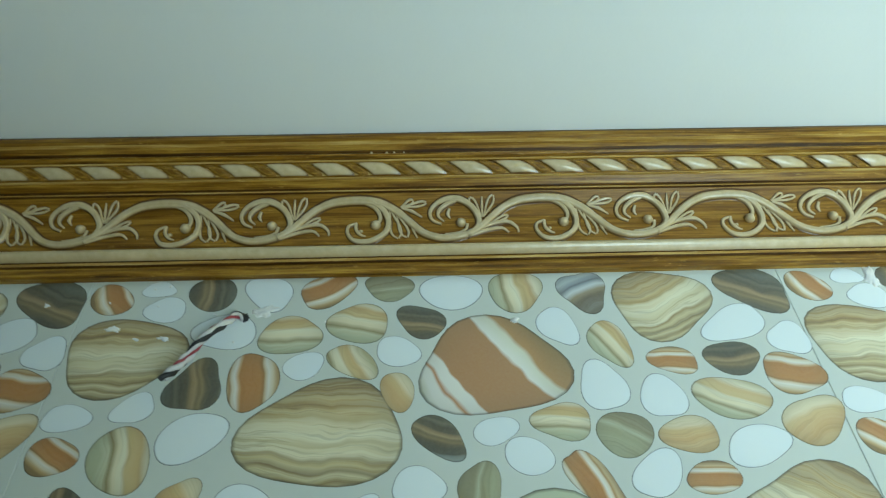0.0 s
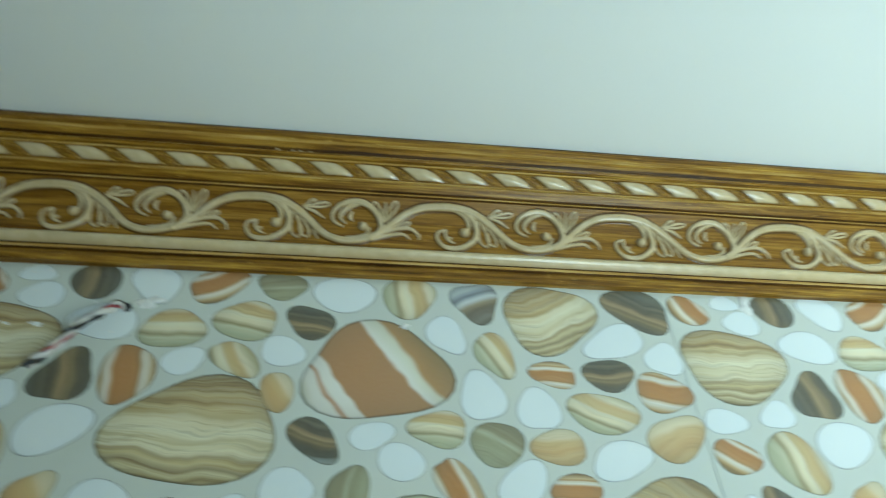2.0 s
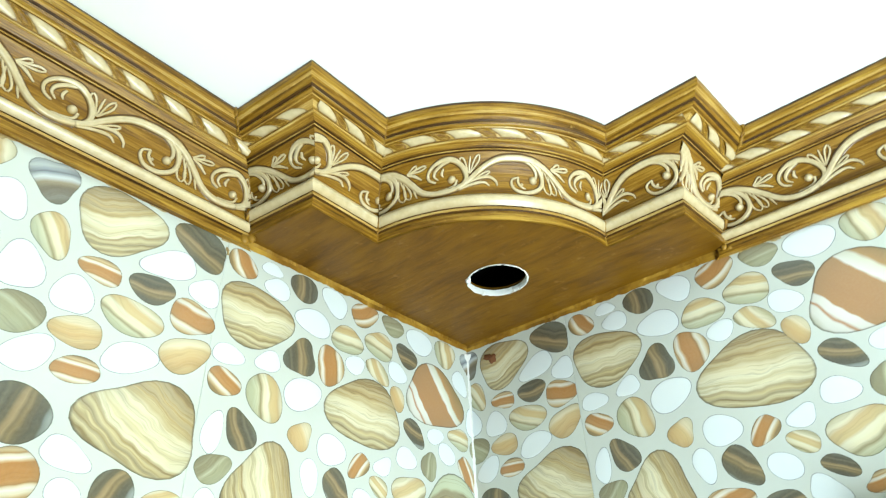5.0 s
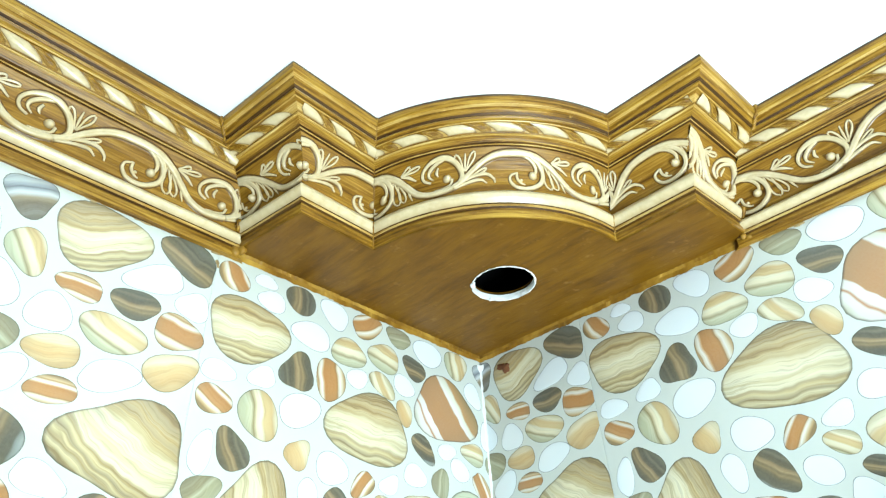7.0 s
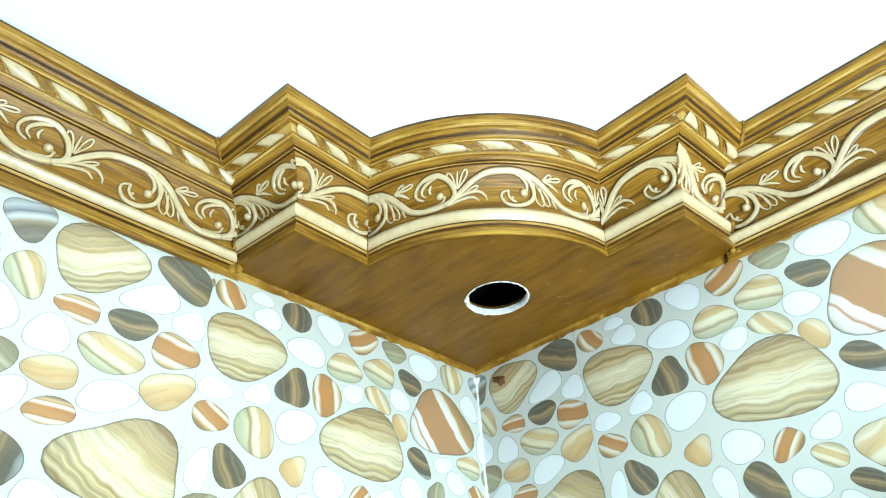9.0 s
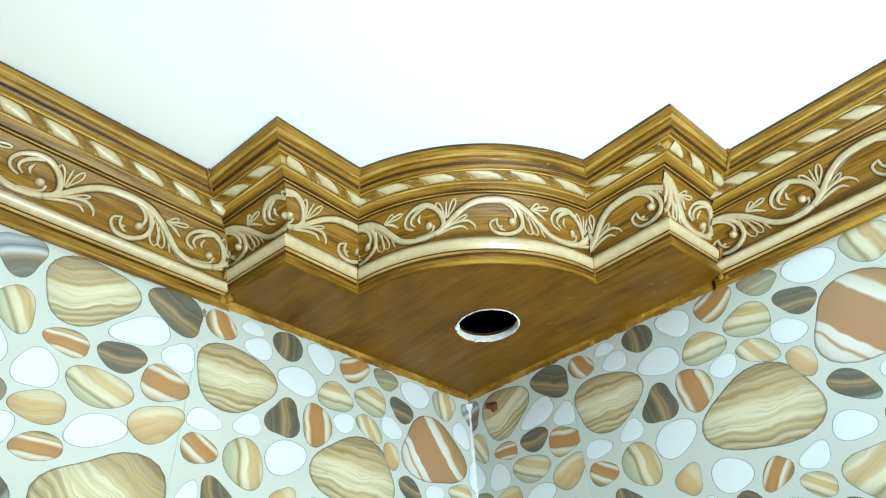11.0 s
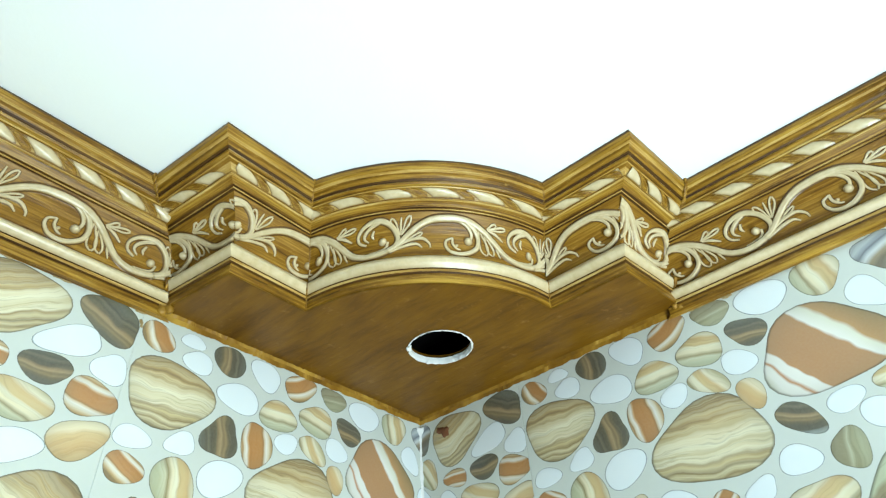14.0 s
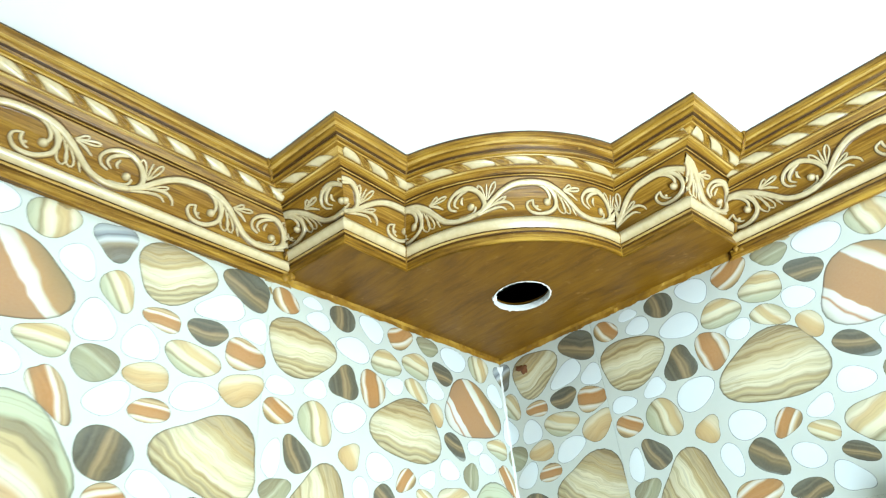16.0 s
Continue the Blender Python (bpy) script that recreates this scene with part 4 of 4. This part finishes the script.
pebble("rust", 341.6, -94.3, 57.0, 42.8, 3, 0.12, -24, -52)
pebble("cream", 366.5, -22.1, 23.1, 20.7, 20, 0.09, 7, -85)
pebble("slate", 425.1, -23.6, 21.3, 19.7, -53, 0.16, -24, 22)
pebble("white", 398.0, -58.6, 19.7, 14.7, -53, 0.1, 4, 0)
pebble("cream", 438.1, -76.0, 22.4, 15.0, -64, 0.1, 7, -55)
pebble("white", 425.0, -113.7, 21.2, 17.9, -76, 0.11, 59, 0)
pebble("beige", 489.3, -37.3, 41.3, 34.0, 13, 0.12, 4, 25)
pebble("dark", 572.6, -24.6, 31.1, 21.3, -27, 0.11, -42, -25)
pebble("orange", 484.9, -92.8, 19.7, 11.9, -10, 0.08, -51, -3)
pebble("dark", 532.6, -91.6, 22.1, 14.7, 3, 0.08, 32, 0)
pebble("white", 544.5, -59.7, 29.0, 15.3, 22, 0.11, -59, 0)
pebble("white", 585.2, -74.7, 17.0, 15.1, 9, 0.12, -59, 0)
pebble("orange", 576.0, -106.5, 23.5, 17.7, -5, 0.1, 2, -12)
pebble("cream", 521.3, -125.8, 29.5, 16.7, -8, 0.06, 28, -22)
pebble("white", 468.9, -123.6, 17.8, 17.3, -36, 0.09, 10, 0)
pebble("tan", 577.1, -144.9, 26.3, 16.9, 26, 0.09, 12, 15)
pebble("tan", 481.0, -154.2, 21.5, 14.0, 1, 0.08, -57, 0)
pebble("olive", 433.7, -152.5, 20.6, 17.2, -1, 0.05, 25, -25)
pebble("cream", 389.7, -141.8, 22.0, 14.3, -3, 0.12, -60, -5)
pebble("white", 339.5, -147.8, 17.2, 10.2, 15, 0.05, 6, 0)
pebble("white", 361.7, -167.2, 17.8, 13.5, -19, 0.03, 13, 0)
pebble("orange", 405.7, -186.6, 27.6, 12.4, -50, 0.14, -3, -70)
pebble("white", 450.9, -181.8, 20.8, 13.9, 38, 0.07, 25, 0)
pebble("orange", 489.0, -185.9, 19.3, 11.5, 6, 0.03, -38, 0)
pebble("white", 528.3, -163.4, 25.1, 14.1, 19, 0.06, -20, 0)
pebble("beige", 554.4, -217.9, 52.1, 38.7, -2, 0.15, -54, -30)
pebble("dark", 457.7, -228.7, 25.0, 21.7, -25, 0.04, 35, 80)
pebble("orange", 467.9, -271.2, 20.3, 17.5, -42, 0.01, -25, 15)
pebble("white", 499.9, -252.1, 20.5, 11.2, -21, 0.11, -2, 0)
pebble("white", 506.1, -280.9, 14.6, 11.0, -29, 0.02, 3, 0)
pebble("dark", 541.6, -274.0, 18.0, 17.1, 50, 0.02, 39, 60)
pebble("cream", 583.1, -279.1, 18.7, 12.6, 8, 0.03, 34, 20)


def pebble_bmesh(index, cut=None):
    kind, u, v, a, b, tilt, egg, point, bands = DESIGN[index]
    bm = bmesh.new()
    band, shape, seed = (bm.loops.layers.uv.new(n) for n in ("band", "shape", "seed"))
    n = 32
    rnd = random.Random(index)
    wob = [(rnd.uniform(-0.012, 0.012), rnd.uniform(0, 6.28)) for _ in range(2)]
    ct, st, cb, sb = math.cos(tilt), math.sin(tilt), math.cos(bands), math.sin(bands)
    info = {}
    rings = []
    half = 0.0
    outline = []
    for i in range(n):
        g = math.tau * i / n
        r = 1.035 + egg * math.cos(3 * (g - point)) + wob[0][0] * math.cos(4 * g + wob[0][1]) + wob[1][0] * math.cos(5 * g + wob[1][1])
        x, y = a * r * math.cos(g), b * r * math.sin(g)
        x, y = x * ct - y * st, x * st + y * ct
        outline.append((x, y))
        half = max(half, abs(-x * sb + y * cb))
    for f, d in ((1.0, -0.0001), (0.985, 0.00012), (0.94, 0.0002), (0.75, 0.00028), (0.4, 0.0003)):
        ring = []
        for x, y in outline:
            vert = bm.verts.new((u + x * f, v + y * f, d))
            info[vert] = (x * f, y * f, f)
            ring.append(vert)
        rings.append(ring)
    mid = bm.verts.new((u, v, 0.0003))
    info[mid] = (0, 0, 0)
    for r0, r1 in zip(rings, rings[1:]):
        for i in range(n):
            bm.faces.new((r0[i], r0[(i + 1) % n], r1[(i + 1) % n], r1[i]))
    for i in range(n):
        bm.faces.new((rings[-1][i], rings[-1][(i + 1) % n], mid))
    for face in bm.faces:
        face.smooth = True
        for loop in face.loops:
            x, y, f = info[loop.vert]
            across = -x * sb + y * cb
            loop[band].uv = (x * cb + y * sb, across)
            loop[shape].uv = (across / half, f)
            loop[seed].uv = (index * 0.731, 0)
    if cut:
        for co, no in cut:
            bmesh.ops.bisect_plane(bm, geom=bm.verts[:] + bm.edges[:] + bm.faces[:], plane_co=co, plane_no=no, clear_outer=True)
    return bm


SHARED = {}


def tile(wall, m, u0=0.0, u1=TW):
    """A glazed tile on its wall, from u0 to u1 of its width, with the pebbles of its print."""
    bm = bmesh.new()
    w0, w1 = u0 + GAP, u1 - GAP
    verts = box(bm, w0, w1, T_LOW + GAP, T_HIGH - GAP, -0.008, 0.0)
    front = [e for e in bm.edges if all(vv.co.z > -0.001 for vv in e.verts)]
    bmesh.ops.bevel(bm, geom=front, offset=0.0003, segments=1, affect="EDGES")
    ob = new("tile", mesh_of("tile", bm, TILE))
    ob.matrix_world = m
    ob.parent = wall
    whole = u0 == 0.0 and u1 == TW
    for i, d in enumerate(DESIGN):
        reach = max(d[3], d[4]) * 1.15
        if d[1] + reach < w0 or d[1] - reach > w1:
            continue
        inside = d[1] - reach > w0 and d[1] + reach < w1 and d[2] - reach > T_LOW + 0.001
        if inside or whole:
            if i not in SHARED:
                cut = [((0, T_LOW + 0.001, 0), (0, -1, 0))] if d[2] - reach < T_LOW else None
                SHARED[i] = mesh_of("pebble", pebble_bmesh(i, cut), PEBBLE[d[0]])
            part("pebble", SHARED[i], None, ob)
        else:
            bm = pebble_bmesh(i, [((w0, 0, 0), (-1, 0, 0)), ((w1, 0, 0), (1, 0, 0)), ((0, T_LOW + 0.001, 0), (0, -1, 0))])
            if bm.faces:
                part("pebble", bm, PEBBLE[d[0]], ob)
            else:
                bm.free()


JOINT_A, JOINT_B, ROW_Z = -0.421, -0.174, 2.5
tile(wall_a, on_a(JOINT_A, ROW_Z), 0.0, 0.4205)
for i in (1, 2, 3):
    tile(wall_a, on_a(JOINT_A - TW * i, ROW_Z))
tile(wall_b, on_b(JOINT_B + TW, ROW_Z), TW + JOINT_B + 0.0005, TW)
for i in (0, 1):
    tile(wall_b, on_b(JOINT_B - TW * i, ROW_Z))
tile(wall_a, on_a(JOINT_A - TW, ROW_Z - 0.303), 0.0, 0.405)
tile(wall_a, on_a(JOINT_A - TW * 2, ROW_Z - 0.303))
tile(wall_b, on_b(JOINT_B, ROW_Z - 0.303), 0.2, TW)
